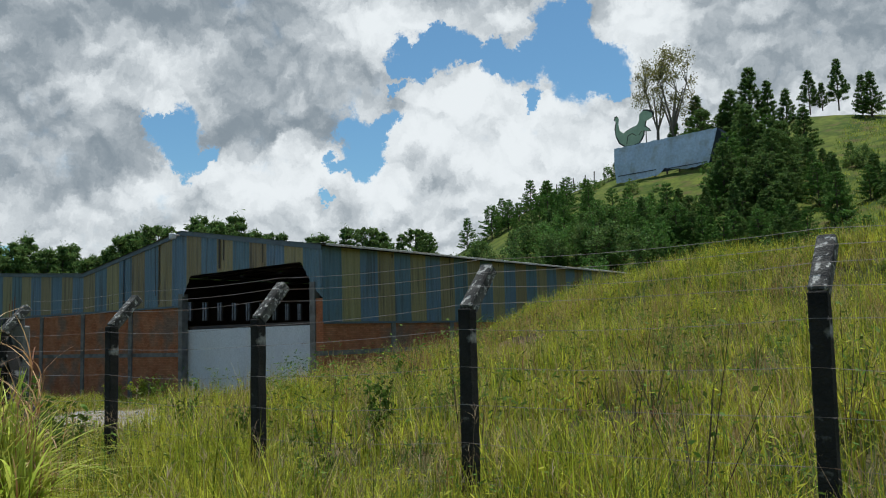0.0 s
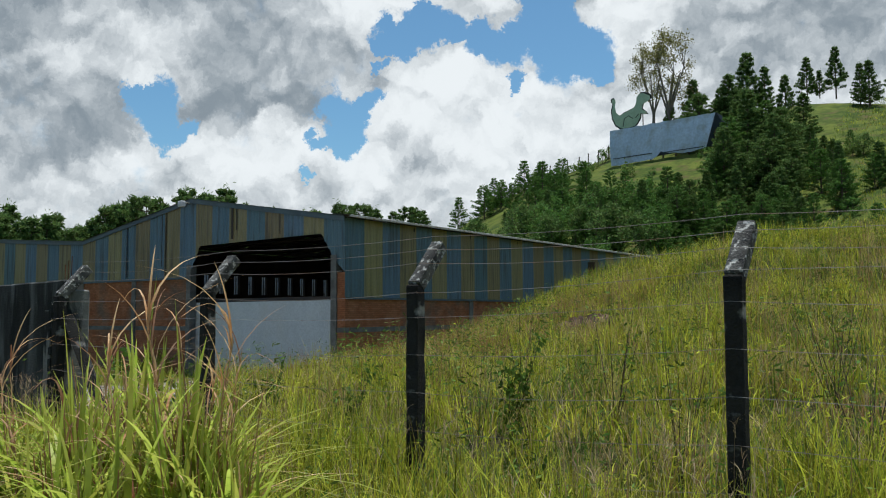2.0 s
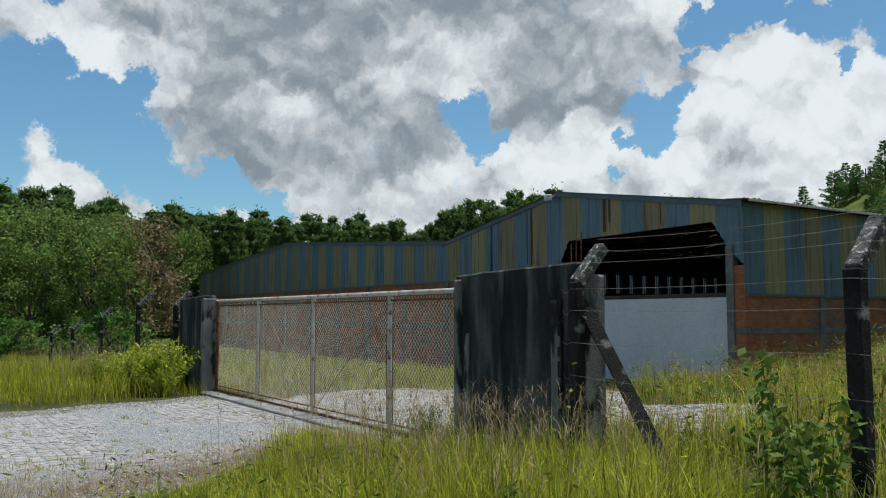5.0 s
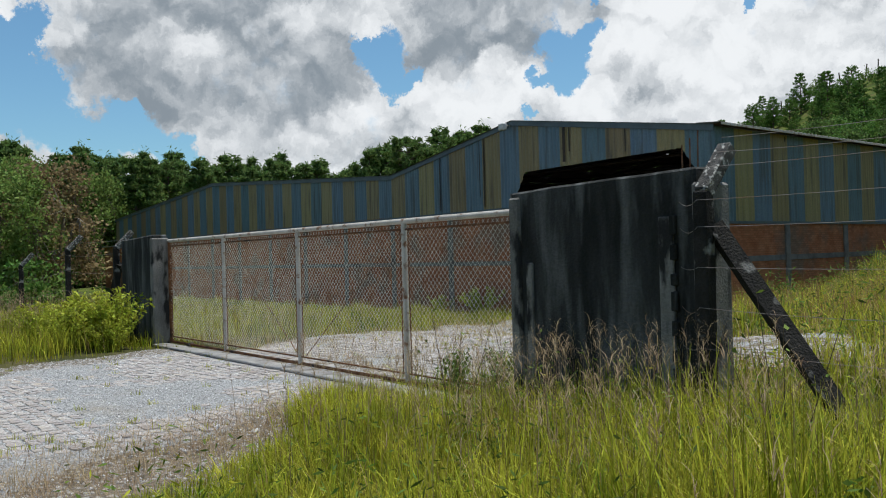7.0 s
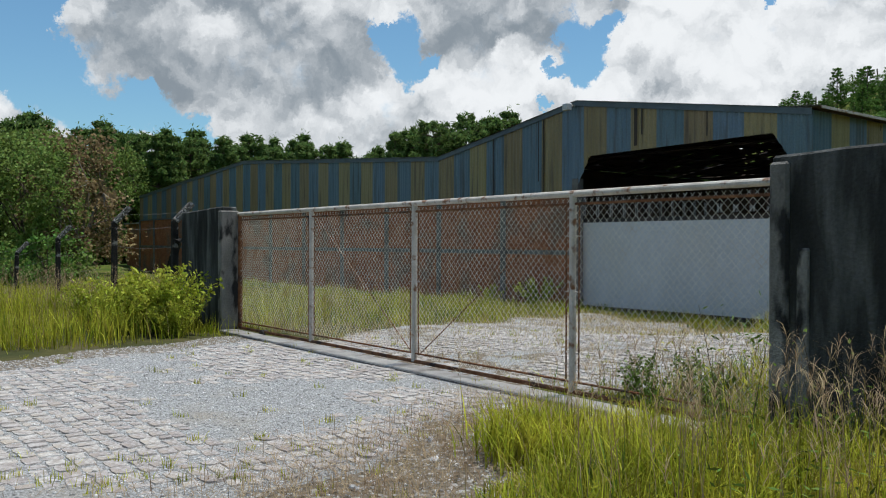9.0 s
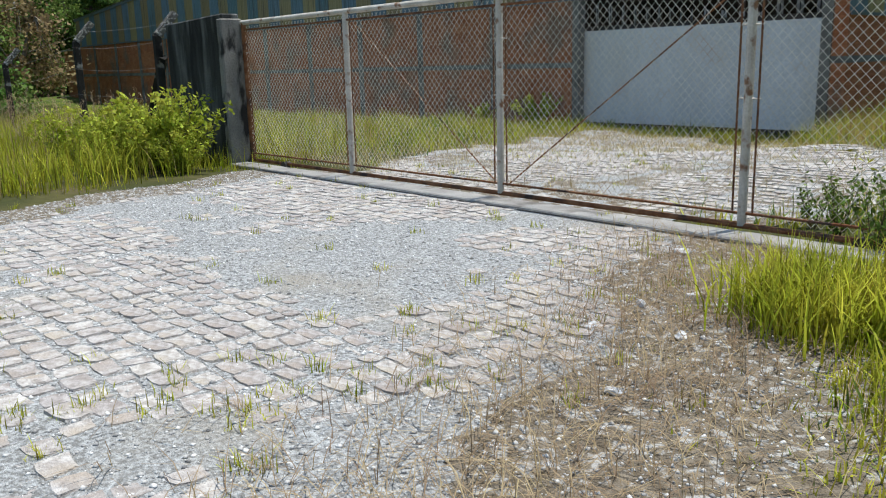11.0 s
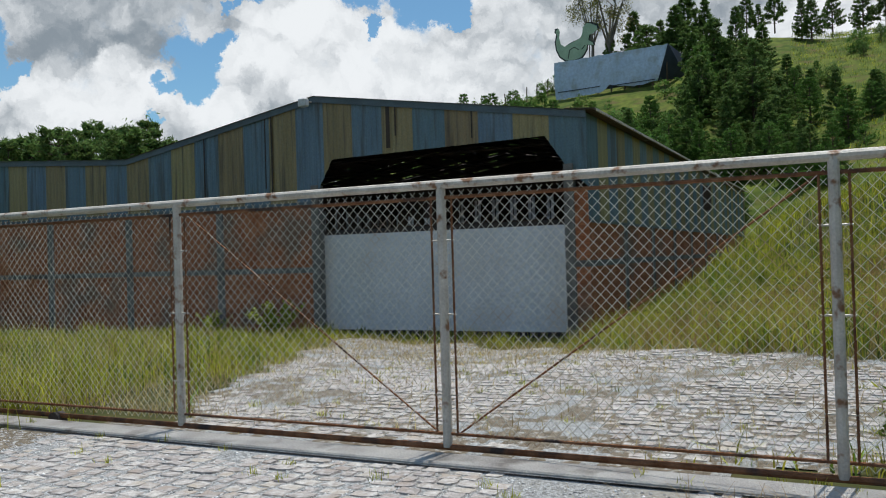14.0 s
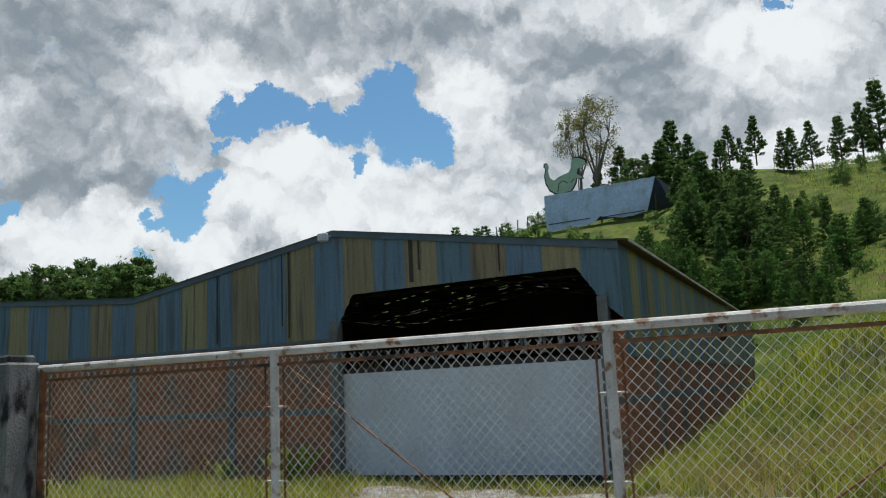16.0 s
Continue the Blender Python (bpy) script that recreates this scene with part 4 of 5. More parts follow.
def make_pine(seed, h, spread, leaves, material, label, droop=0.1, bare=0.15, shape=0.8):
    r = random.Random(seed)
    t = thing("pine_tree", label, "pine tree", "hillside and forest pines")
    segs = [((0, 0, -0.4), (0, 0, h * 0.5), 0.018 * h, 0.012 * h), ((0, 0, h * 0.5), (0, 0, h * 0.97), 0.012 * h, 0.003 * h)]
    cs, sp = [], []
    tiers = 13
    for k in range(tiers):
        u = bare + (1 - bare) * (k + 0.3 * r.random()) / tiers
        z = h * u
        n = r.randint(4, 7)
        for j in range(n):
            a = 2 * math.pi * (j + r.random()) / n
            L = spread * (1 - u) ** shape * r.uniform(0.55, 1.2) + 0.03 * h
            end = Vector((math.cos(a) * L, math.sin(a) * L, z + L * (0.35 - droop)))
            segs.append(((0, 0, z), end, 0.004 * h, 0.001 * h))
            m = max(2, int(L / (0.055 * h)))
            for q in range(m):
                f = 0.3 + 0.75 * (q + 1) / m
                p = Vector((0, 0, z)).lerp(end, f)
                cs.append((p.x, p.y, p.z + 0.02 * h))
                sp.append(0.0165 * h * (1.2 - 0.5 * f))
    cs.append((0, 0, h * 0.99))
    sp.append(0.02 * h)
    cs, sp = np.array(cs), np.array(sp)
    pick = LEAF_RNG.integers(0, len(cs), int(leaves * 1.7))
    v, f = leaf_quads(cs[pick], sp[pick], 0.0042 * h + 0.008, 4.0)
    limb_mesh(segs, M_BARK, "trunk", t)
    raw_mesh("crown", v, f, material).parent = t
    return t


def make_broadleaf(seed, h, leaves, material, label, name="broadleaf_tree", bark=M_BARK, crown0=0.12, width=0.42, clump=0.055, size=0.0085, count=52, category="tree", group="broadleaf trees"):
    r = random.Random(seed)
    t = thing(name, label, category, group)
    segs = [((0, 0, -0.4), (0.02 * h, 0, h * 0.35), 0.022 * h, 0.015 * h)]
    cs, sp = [], []
    forks = []
    for k in range(6):
        a = 2 * math.pi * (k + r.random() * 0.7) / 6
        e = Vector((math.cos(a) * h * width * 0.5, math.sin(a) * h * width * 0.5, h * r.uniform(0.55, 0.8)))
        segs.append(((0.02 * h, 0, h * r.uniform(0.22, 0.35)), e, 0.011 * h, 0.005 * h))
        forks.append(e)
    for k in range(count):
        a, u = r.uniform(0, 2 * math.pi), r.uniform(0, 1)
        z = h * (crown0 + (0.97 - crown0) * u)
        rad = h * width * math.sin(math.pi * min(0.95, 0.18 + 0.72 * u)) ** 0.8 * math.sqrt(r.uniform(0.15, 1.1))
        p = Vector((math.cos(a) * rad, math.sin(a) * rad, z))
        e = min(forks, key=lambda q: (q - p).length)
        segs.append((e, p, 0.004 * h, 0.0012 * h))
        cs.append(tuple(p))
        sp.append(clump * h * r.uniform(0.6, 1.3))
    cs, sp = np.array(cs), np.array(sp)
    pick = LEAF_RNG.integers(0, len(cs), leaves)
    v, f = leaf_quads(cs[pick], sp[pick], size * h, 1.5)
    limb_mesh(segs, bark, "trunk", t)
    raw_mesh("crown", v, f, material).parent = t
    return t


def polar(az, r):
    a = radians(az)
    return 10 - math.sin(a) * r, -5 + math.cos(a) * r


def plant(proto, az, r, height, base_h, rnd, used):
    x, y = polar(az, r)
    s = height / base_h
    m = pose(x, y, float(ground_z(x, y)) - 0.1, 0, 0, rnd.uniform(0, 360))
    sx = s * rnd.uniform(0.85, 1.15)
    if proto not in used:
        used.add(proto)
        ob = proto
        ob.matrix_basis = m
    else:
        ob = copy_thing(proto, m)
    ob.scale = (sx, sx, s)
    return ob


used = set()
rnd = random.Random(21)
PINES = [make_pine(1, 10, 2.5, 5200, M_PINE, "tall dark green pine with an uneven pointed crown", shape=0.95),
         make_pine(2, 10, 2.8, 5200, M_PINE, "broad dark green pine with a ragged rounded crown", shape=0.7, bare=0.15),
         make_pine(3, 10, 2.2, 4800, M_PINE, "slender dark pine with short bare branches", shape=0.9, bare=0.08),
         make_pine(4, 10, 3.4, 5600, M_PINE, "old spreading pine with a flat dense crown", shape=0.5, bare=0.3)]
YOUNG = [make_pine(5, 10, 3.0, 4800, M_PINE_PALE, "young bright green pine, bushy to the ground", bare=0.03, shape=0.7),
         make_pine(6, 10, 3.5, 4800, M_PINE_PALE, "young broad green pine on the slope", bare=0.03, shape=0.6)]
ELEV = ([34, 36, 40, 45, 49, 52, 56, 60, 66, 71, 76, 82, 95], [7.4, 7.0, 7.5, 7.5, 8.6, 8.0, 7.1, 6.7, 6.6, 7.1, 7.0, 7.6, 8.2])
az = 34.0
while az < 97:
    for r in (rnd.uniform(98, 106), rnd.uniform(110, 122)):
        a = az + rnd.uniform(-0.6, 0.6)
        x, y = polar(a, r)
        h = 1.6 + r * math.tan(radians(float(np.interp(a, *ELEV)) + rnd.uniform(-1.1, 0.7))) - float(ground_z(x, y))
        if h > 3:
            plant(PINES[rnd.choice((0, 2, 0, 2, 1) if a > 55 else (0, 1, 3, 2))], a, r, h, 10, rnd, used)
    az += 0.85
# x, y and height of the trees that stand out on the hillside
RIDGE_PINES = [(-25.3, 120.3, 9.5), (-21.8, 122.5, 7.4), (-17.7, 122.6, 10.9), (-15.3, 123.6, 7.6), (-9.6, 125.0, 6.5), (-8.0, 125.7, 4.2), (-5.8, 126.0, 7.5), (-0.7, 121.1, 6.6), (-29.0, 120.1, 7.0), (-2.0, 121.9, 6.1), (1.9, 130, 7.2), (6.0, 131, 7.6), (9.0, 131, 9.0)]
GROVE_PINES = [(-18.0, 113.9, 9.4), (-11.2, 87.9, 7.2), (-10.5, 95.7, 9.3), (-9.7, 111.5, 7.4), (-5.3, 86.4, 7.6), (-2.4, 89.8, 5.2), (2.3, 78.6, 5.5), (-3.4, 77.1, 4.6), (-7.3, 78.7, 5.4), (-11.2, 81.6, 4.6)]
YOUNG_PINES = [(-28.5, 81.5, 6.2), (-21.3, 75.5, 5.3), (-16.3, 76.2, 5.6), (-14.9, 79.9, 5.8), (-12.3, 75.4, 5.2), (-23.9, 77.3, 3.8), (-36.4, 89.3, 4.2), (-19.0, 75.1, 4.8), (-10.7, 75.5, 4.2), (-6.0, 73.8, 4.2), (-3.0, 71.3, 4.6), (-0.2, 67.3, 4.2), (2.0, 68.1, 3.9)]


def plant_at(proto, x, y, h):
    return plant(proto, math.degrees(math.atan2(10 - x, y + 5)), math.hypot(x - 10, y + 5), h, 10, rnd, used)


for j, (x, y, h) in enumerate(RIDGE_PINES):
    plant_at(PINES[(0, 2)[j % 2]], x, y, h)
for j, (x, y, h) in enumerate(GROVE_PINES):
    plant_at(PINES[j % 3], x, y, h)
    for q in range(6):
        fill = plant_at((PINES + YOUNG)[rnd.randrange(5)], x + rnd.uniform(-4.5, 5.5), y + rnd.uniform(-9, 2), h * rnd.uniform(0.5, 0.85))
        fill.scale = (fill.scale.x * 1.35, fill.scale.y * 1.35, fill.scale.z)
for j, (x, y, h) in enumerate(YOUNG_PINES):
    plant_at((YOUNG + PINES[2:3])[j % 3], x, y, h)
    for q in range(4):
        plant_at((YOUNG + PINES[:1])[rnd.randrange(3)], x + rnd.uniform(-3.5, 3.5), y + rnd.uniform(-5, 1), h * rnd.uniform(0.45, 0.8))
for x, y, h in ((-1.6, 87.6, 4.2), (5.2, 78.8, 3.4), (3.2, 75.6, 3.6), (0.3, 98.1, 2.6), (7.6, 62.0, 3.4), (9.5, 70, 4), (12, 66, 4.5), (6.5, 84, 3.2)):
    plant_at(YOUNG[rnd.randrange(2)], x, y, h)
for j in range(22):
    plant_at(YOUNG[j % 2], -60 + 2.1 * j + rnd.uniform(-1, 1), 112 - 1.5 * j + rnd.uniform(-6, 3), rnd.uniform(3.0, 5.5))
for x, y, h in ((11.5, 131, 12.0), (15.0, 132, 12.5), (19.0, 132, 11.0)):
    plant_at(PINES[2], x, y, h)
BROAD = [make_broadleaf(7, 10, 11000, M_LEAF, "dense green broadleaf tree at the edge of the wood"), make_broadleaf(8, 10, 10000, M_LEAF, "rounded dark green broadleaf tree", width=0.36),
         make_broadleaf(9, 10, 6000, M_LEAF_DRY, "half-bare tree with browning leaves", clump=0.05, width=0.34, bark=M_PALE_BARK)]
for a, r, h, k in ((94, 66, 11, 0), (90, 72, 12, 1), (86.5, 64, 10.5, 0), (83, 70, 11, 1), (80, 62, 9.5, 0), (79.0, 76, 10, 0), (77.0, 66, 10.0, 2), (74.5, 96, 12, 1), (72.0, 100, 12, 0), (98, 70, 12, 1), (88, 84, 12, 0), (79, 88, 12.5, 1), (78.5, 70, 6.5, 0), (84, 60, 7, 1), (69.5, 104, 11.5, 1)):
    plant(BROAD[k], a, r, h, 10, rnd, used)
THIN = [make_broadleaf(12, 13, 3800, M_LEAF_THIN, "tall thin tree with a sparse olive crown", bark=M_PALE_BARK, crown0=0.55, width=0.24, clump=0.03, size=0.0048, count=34),
        make_broadleaf(13, 13, 4200, M_LEAF_THIN, "tall thin tree with a sparse yellowing crown", bark=M_PALE_BARK, crown0=0.35, width=0.22, clump=0.03, size=0.0048, count=38)]
for proto, x, y, h in ((THIN[0], -31.9, 120.0, 17.0), (THIN[1], -28.6, 119.7, 18.4)):
    plant(proto, math.degrees(math.atan2(10 - x, y + 5)), math.hypot(x - 10, y + 5), h, 13, rnd, used)
SHRUB = [make_broadleaf(14, 2, 900, M_LEAF, "low dark shrub on the grassy slope", "shrub", crown0=0.1, width=0.6, clump=0.1, size=0.03, count=18, category="shrub", group="slope shrubs"),
         make_broadleaf(15, 2, 700, M_PINE_PALE, "low bright green shrub", "shrub", crown0=0.1, width=0.55, clump=0.1, size=0.03, count=14, category="shrub", group="slope shrubs")]
BUSH = [make_broadleaf(16, 4, 2600, M_PINE_PALE, "bushy young bright green tree on the slope", "bush", crown0=0.03, width=0.42, clump=0.075, size=0.016, count=34, category="bush", group="hillside bushes"),
        make_broadleaf(17, 4, 2600, M_PINE, "bushy dark green tree on the slope", "bush", crown0=0.03, width=0.36, clump=0.07, size=0.016, count=34, category="bush", group="hillside bushes")]
for j in range(96):
    a, r = (rnd.uniform(16, 36.5), rnd.uniform(68, 92)) if j < 66 else (rnd.uniform(-8, 16), rnd.uniform(66, 120))
    plant(BUSH[j % 2], a, r, rnd.uniform(2.4, 5.0) * (1.0 if j < 66 else 0.6), 4, rnd, used)
for j in range(90):
    a = rnd.uniform(-8, 36)
    plant(SHRUB[j % 2], a, rnd.uniform(66, 134), rnd.uniform(0.8, 2.2), 2, rnd, used)
for j in range(24):
    plant(SHRUB[j % 2], 19.5 + 12 * j / 24, rnd.uniform(126, 133), rnd.uniform(1.0, 2.4), 2, rnd, used)
for j in range(46):
    plant(SHRUB[j % 2], 77.5 + 0.5 * j, rnd.uniform(54, 66), rnd.uniform(1.5, 3.2), 2, rnd, used)
stake = thing("ridge_post", "thin dark fence post along the hill's crest", "fence post", "posts on the ridge")
part("stake", rod(bmesh.new(), (0, 0, -0.3), (0.05, 0, 2.1), 0.09, 5), M_BARK, stake)
for j in range(14):
    x, y = polar(20.2 + 0.7 * j, 131)
    m = pose(x, y, float(ground_z(x, y)), rnd.uniform(-6, 6), rnd.uniform(-6, 6), 0)
    if j == 0:
        stake.matrix_basis = m
    else:
        copy_thing(stake, m)

# ---- near plants ----


def ribbons(base, az, height, bend, width, levels=3, curl=0.0):
    """Tapered blades: arrays of feet, heading, length, bend and width."""
    n = len(base)
    d = np.stack([np.cos(az), np.sin(az), np.zeros(n)], 1)
    s = np.stack([-np.sin(az), np.cos(az), np.zeros(n)], 1)
    rows = []
    for k in range(levels):
        u = k / (levels - 1)
        p = base + d * (bend * height * u ** 1.7)[:, None]
        p[:, 2] += height * (u - (0.35 + curl) * np.clip(bend, 0, 2) * u ** 2.2)
        w = width * (1 - u) ** 0.6 * (0.55 + 0.45 * min(1, u * 4 + 0.3)) + 0.0006
        rows += [p - s * w[:, None], p + s * w[:, None]]
    v = np.stack(rows, 1).reshape(-1, 3)
    o = (np.arange(n) * 2 * levels)[:, None]
    f = np.concatenate([np.stack([o[:, 0] + 2 * k, o[:, 0] + 2 * k + 1, o[:, 0] + 2 * k + 3, o[:, 0] + 2 * k + 2], 1) for k in range(levels - 1)])
    return v, f


G = np.random.default_rng(4)
SCAR = (8.5, 11.4)      # where the bank has slipped


def scatter(n, x0, x1, y0, y1, clumps=0, spread=0.12):
    if clumps:
        c = np.stack([G.uniform(x0, x1, clumps), G.uniform(y0, y1, clumps)], 1)
        tall, wide = G.uniform(0.55, 1.25, clumps), G.uniform(0.5, 1.3, clumps)
        which = G.integers(0, clumps, n)
        p = np.column_stack([c[which] + G.normal(0, spread, (n, 2)) * wide[which, None], tall[which]])
    else:
        p = np.column_stack([G.uniform(x0, x1, n), G.uniform(y0, y1, n), np.ones(n)])
    x, y = p[:, 0], p[:, 1]
    inside = (x > X_LEFT - 0.2) & (x < X_RIGHT + 0.05) & (y > FRONT_Y - 0.1)
    slab = ((x > 5.0) & (x < 7.25) & (y > -0.5) & (y < -0.15)) | ((x < -5.1) & (x > -7.2) & (y > -0.35) & (y < 0.02)) | ((np.abs(y + 0.18) < 0.28) & (x < 3.2) & (x > -5.4))
    scar = (np.abs(x - SCAR[0]) < 0.9 + 0.2 * np.sin(5 * y)) & (y > SCAR[1] - 1.4) & (y < SCAR[1] + 0.8)
    ok = ~inside & ~slab & ~scar & (paved(x, y) < G.uniform(0.05, 0.7, n))
    return p[ok]


def grass(name, zones, material, label, levels=3):
    V, F, o = [], [], 0
    for n, x0, x1, y0, y1, h0, h1, w, bend, clumps, spread in zones:
        p = scatter(n, x0, x1, y0, y1, clumps, spread)
        p, tall = p[:, :2], p[:, 2]
        m = len(p)
        base = np.column_stack([p, ground_z(p[:, 0], p[:, 1]) - 0.02])
        thin = (p[:, 1] > 0.3) | (p[:, 0] < 1) | (G.uniform(0, 1, m) < np.clip((p[:, 0] - (2.4 - 0.4 * p[:, 1]) - 0.2) / 1.6, 0.06, 1))
        p, base, tall = p[thin], base[thin], tall[thin]
        m = len(p)
        patch = 0.75 + 0.35 * np.sin(p[:, 0] * 1.3 + 2 * np.sin(p[:, 1] * 0.9)) * np.cos(p[:, 1] * 1.1)
        h = G.uniform(h0, h1, m) * patch * tall * np.clip((1 - paved(p[:, 0], p[:, 1])) * 1.2, 0.35, 1)
        edge = p[:, 0] - (2.4 - 0.4 * p[:, 1])
        near_drive = (p[:, 1] < 0.3) & (p[:, 0] > 1)
        h = np.where(near_drive, h * np.clip((edge - 0.8) / 1.5, 0.1, 1), h) * np.where((p[:, 1] < -3.6) & (p[:, 0] > 1), 0.7, 1.0)
        v, f = ribbons(base, G.uniform(0, 2 * np.pi, m), h, np.abs(G.normal(0, bend, m)) + 0.05, w * G.uniform(0.6, 1.4, m), levels)
        V.append(v)
        F.append(f + o)
        o += len(v)
    return soup(name, np.concatenate(V), np.concatenate(F), material, label, "grass", "stuff")


# count, x, y, height, half width, bend, clumps and their spread
grass("tall_grass", [(60000, 3.2, 27, -5.4, 0.2, 0.35, 0.85, 0.0052, 0.5, 2600, 0.13), (100000, -3, 30, 0.2, 19, 0.4, 0.85, 0.0072, 0.55, 5200, 0.16), (60000, -3.3, 30, 18, 48, 0.5, 1.0, 0.014, 0.35, 4000, 0.3), (26000, 4.4, 10, -4.6, -0.45, 0.4, 0.75, 0.0045, 0.5, 700, 0.14), (16000, -17, -4.4, -4.5, 1.2, 0.4, 0.75, 0.007, 0.35, 900, 0.2), (26000, -20, -1, 1.5, 16, 0.25, 0.55, 0.007, 0.35, 1500, 0.2), (42000, -45, -4.6, -7, 14, 0.35, 0.7, 0.008, 0.35, 2000, 0.25)], M_GRASS, "tall yellow-green grass running wild over verge and bank")
grass("weedy_grass", [(26000, 3.2, 27, -5.4, 0.2, 0.25, 0.7, 0.006, 0.45, 1300, 0.14), (46000, -3, 30, 0.2, 19, 0.3, 0.7, 0.010, 0.6, 2400, 0.2), (36000, -3.2, 30, 18, 48, 0.4, 0.85, 0.016, 0.5, 2600, 0.4), (12000, -20, -1, 1.5, 16, 0.2, 0.45, 0.009, 0.4, 800, 0.2), (14000, -45, -4.6, -7, 14, 0.25, 0.55, 0.011, 0.4, 900, 0.25)], M_GRASS_DARK, "darker green weeds under the tall grass")
grass("dry_grass", [(11000, 2.2, 27, -5.6, 0.2, 0.35, 0.85, 0.0026, 0.4, 1200, 0.12), (50000, -3, 30, 0.2, 19, 0.4, 0.95, 0.0040, 0.5, 2600, 0.2), (16000, -3.2, 26, 18, 46, 0.5, 1.0, 0.008, 0.5, 1500, 0.4), (9000, -20, -1, 2, 16, 0.3, 0.6, 0.004, 0.4, 700, 0.2), (9000, -45, -4.6, -7, 14, 0.4, 0.8, 0.005, 0.4, 700, 0.25)], M_GRASS_DRY, "dry straw-coloured stems standing in the grass")
grass("reddish_grass", [(9000, -1, 9, 6, 15.5, 0.5, 1.0, 0.004, 0.3, 360, 0.3), (9000, 4, 28, 1, 18, 0.4, 0.9, 0.004, 0.4, 260, 0.3), (1500, 14, 20, -2, 8, 0.4, 0.9, 0.003, 0.35, 120, 0.2)], M_RED_GRASS, "reddish dry seed grass among the green")
grass("trodden_grass", [(20000, 5, 27, -14, -5.3, 0.06, 0.2, 0.005, 0.5, 2200, 0.2)], M_GRASS, "short trodden grass along the walked verge", 2)
grass("slope_grass", [(70000, -60, 40, 52, 140, 0.3, 0.9, 0.045, 0.7, 9000, 0.6)], M_GRASS_DARK, "rough green turf on the far hillside", 2)
grass("slope_bright_grass", [(45000, -60, 40, 52, 140, 0.25, 0.7, 0.04, 0.8, 3500, 0.8)], M_GRASS, "yellow-green tufts on the far hillside", 2)


# small broad leaves of the weeds that grow among the grass
def weed_leaves(name, zones, material, label):
    V, F, o = [], [], 0
    for n, x0, x1, y0, y1, top, size, clumps, spread in zones:
        p = scatter(n, x0, x1, y0, y1, clumps, spread)
        c = np.column_stack([p[:, :2], ground_z(p[:, 0], p[:, 1]) + 0.05 + G.uniform(0, 1, len(p)) ** 0.7 * top * p[:, 2]])
        keep = (p[:, 1] > 0.3) | (p[:, 0] > 4.6 - 0.4 * p[:, 1])
        v, f = leaf_quads(c[keep], np.full(int(keep.sum()), 0.02), size, 4.5, 0.4)
        V.append(v)
        F.append(f + o)
        o += len(v)
    return soup(name, np.concatenate(V), np.concatenate(F), material, label, "weeds", "stuff")


weed_leaves("weed_leaves", [(9000, -2, 30, 0.2, 19, 0.6, 0.009, 900, 0.3), (6000, 4, 27, -5.0, 0.2, 0.5, 0.006, 420, 0.2)], M_GRASS, "pale green narrow weed leaves among the grass")
weed_leaves("dark_weed_leaves", [(30000, -2, 30, 0.2, 19, 0.8, 0.0095, 700, 0.22), (12000, 4, 27, -5.0, 0.2, 0.5, 0.006, 380, 0.16)], M_GRASS_DARK, "dark green weed leaves among the grass")


def make_reed(seed, h, leaves, dry):
    r = np.random.default_rng(seed)
    t = thing("reed", "tall arching reed with green and curled dry leaves", "reed", "reeds beside the fence")
    segs, feet = [], []
    for k in range(5):
        a, l = r.uniform(0, 6.28), r.uniform(0.05, 0.22)
        x, y = r.normal(0, 0.08, 2)
        hh = h * r.uniform(0.55, 1.0)
        e = (x + math.cos(a) * l * hh, y + math.sin(a) * l * hh, hh)
        segs.append(((x, y, -0.05), e, 0.008, 0.0025))
        feet.append((np.array((x, y, 0.0)), np.array(e)))
    limb_mesh(segs, M_REED_DRY, "stalk", t)
    for nm, m, cnt, lo, hi, b, w in (("foliage", M_REED, leaves, 0.05, 0.6, 0.42, 0.016), ("dry_foliage", M_REED_DRY, dry, 0.3, 1.0, 0.85, 0.0065)):
        pick = r.integers(0, len(feet), cnt)
        u = r.uniform(lo, hi, cnt)
        base = np.array([feet[i][0] * (1 - q) + feet[i][1] * q for i, q in zip(pick, u)])
        v, f = ribbons(base, r.uniform(0, 6.28, cnt), r.uniform(0.45, 1.1, cnt) * h * (0.8 if nm == "foliage" else 0.42), np.abs(r.normal(b, 0.45, cnt)), w * r.uniform(0.6, 1.5, cnt), 7, 0.2)
        raw_mesh(nm, v, f, m).parent = t
    return t


REEDS = [make_reed(31, 1.25, 34, 22), make_reed(32, 1.45, 22, 34), make_reed(33, 1.05, 40, 12), make_reed(34, 1.75, 12, 30)]
for j in range(30):
    x, y = rnd.uniform(12.35, 13.95), -3.3 + rnd.gauss(0, 0.22)
    y = min(y, -6.1 + 0.536 * (19.2 - x) - 0.35)
    m = pose(x, y, float(ground_z(x, y)) - 0.02, 0, 0, rnd.uniform(0, 360))
    if j < 4:
        REEDS[j].matrix_basis = m
        ob = REEDS[j]
    else:
        ob = copy_thing(REEDS[rnd.randrange(4)], m)
    s = rnd.uniform(0.6, 0.95)
    ob.scale = (s, s, s)


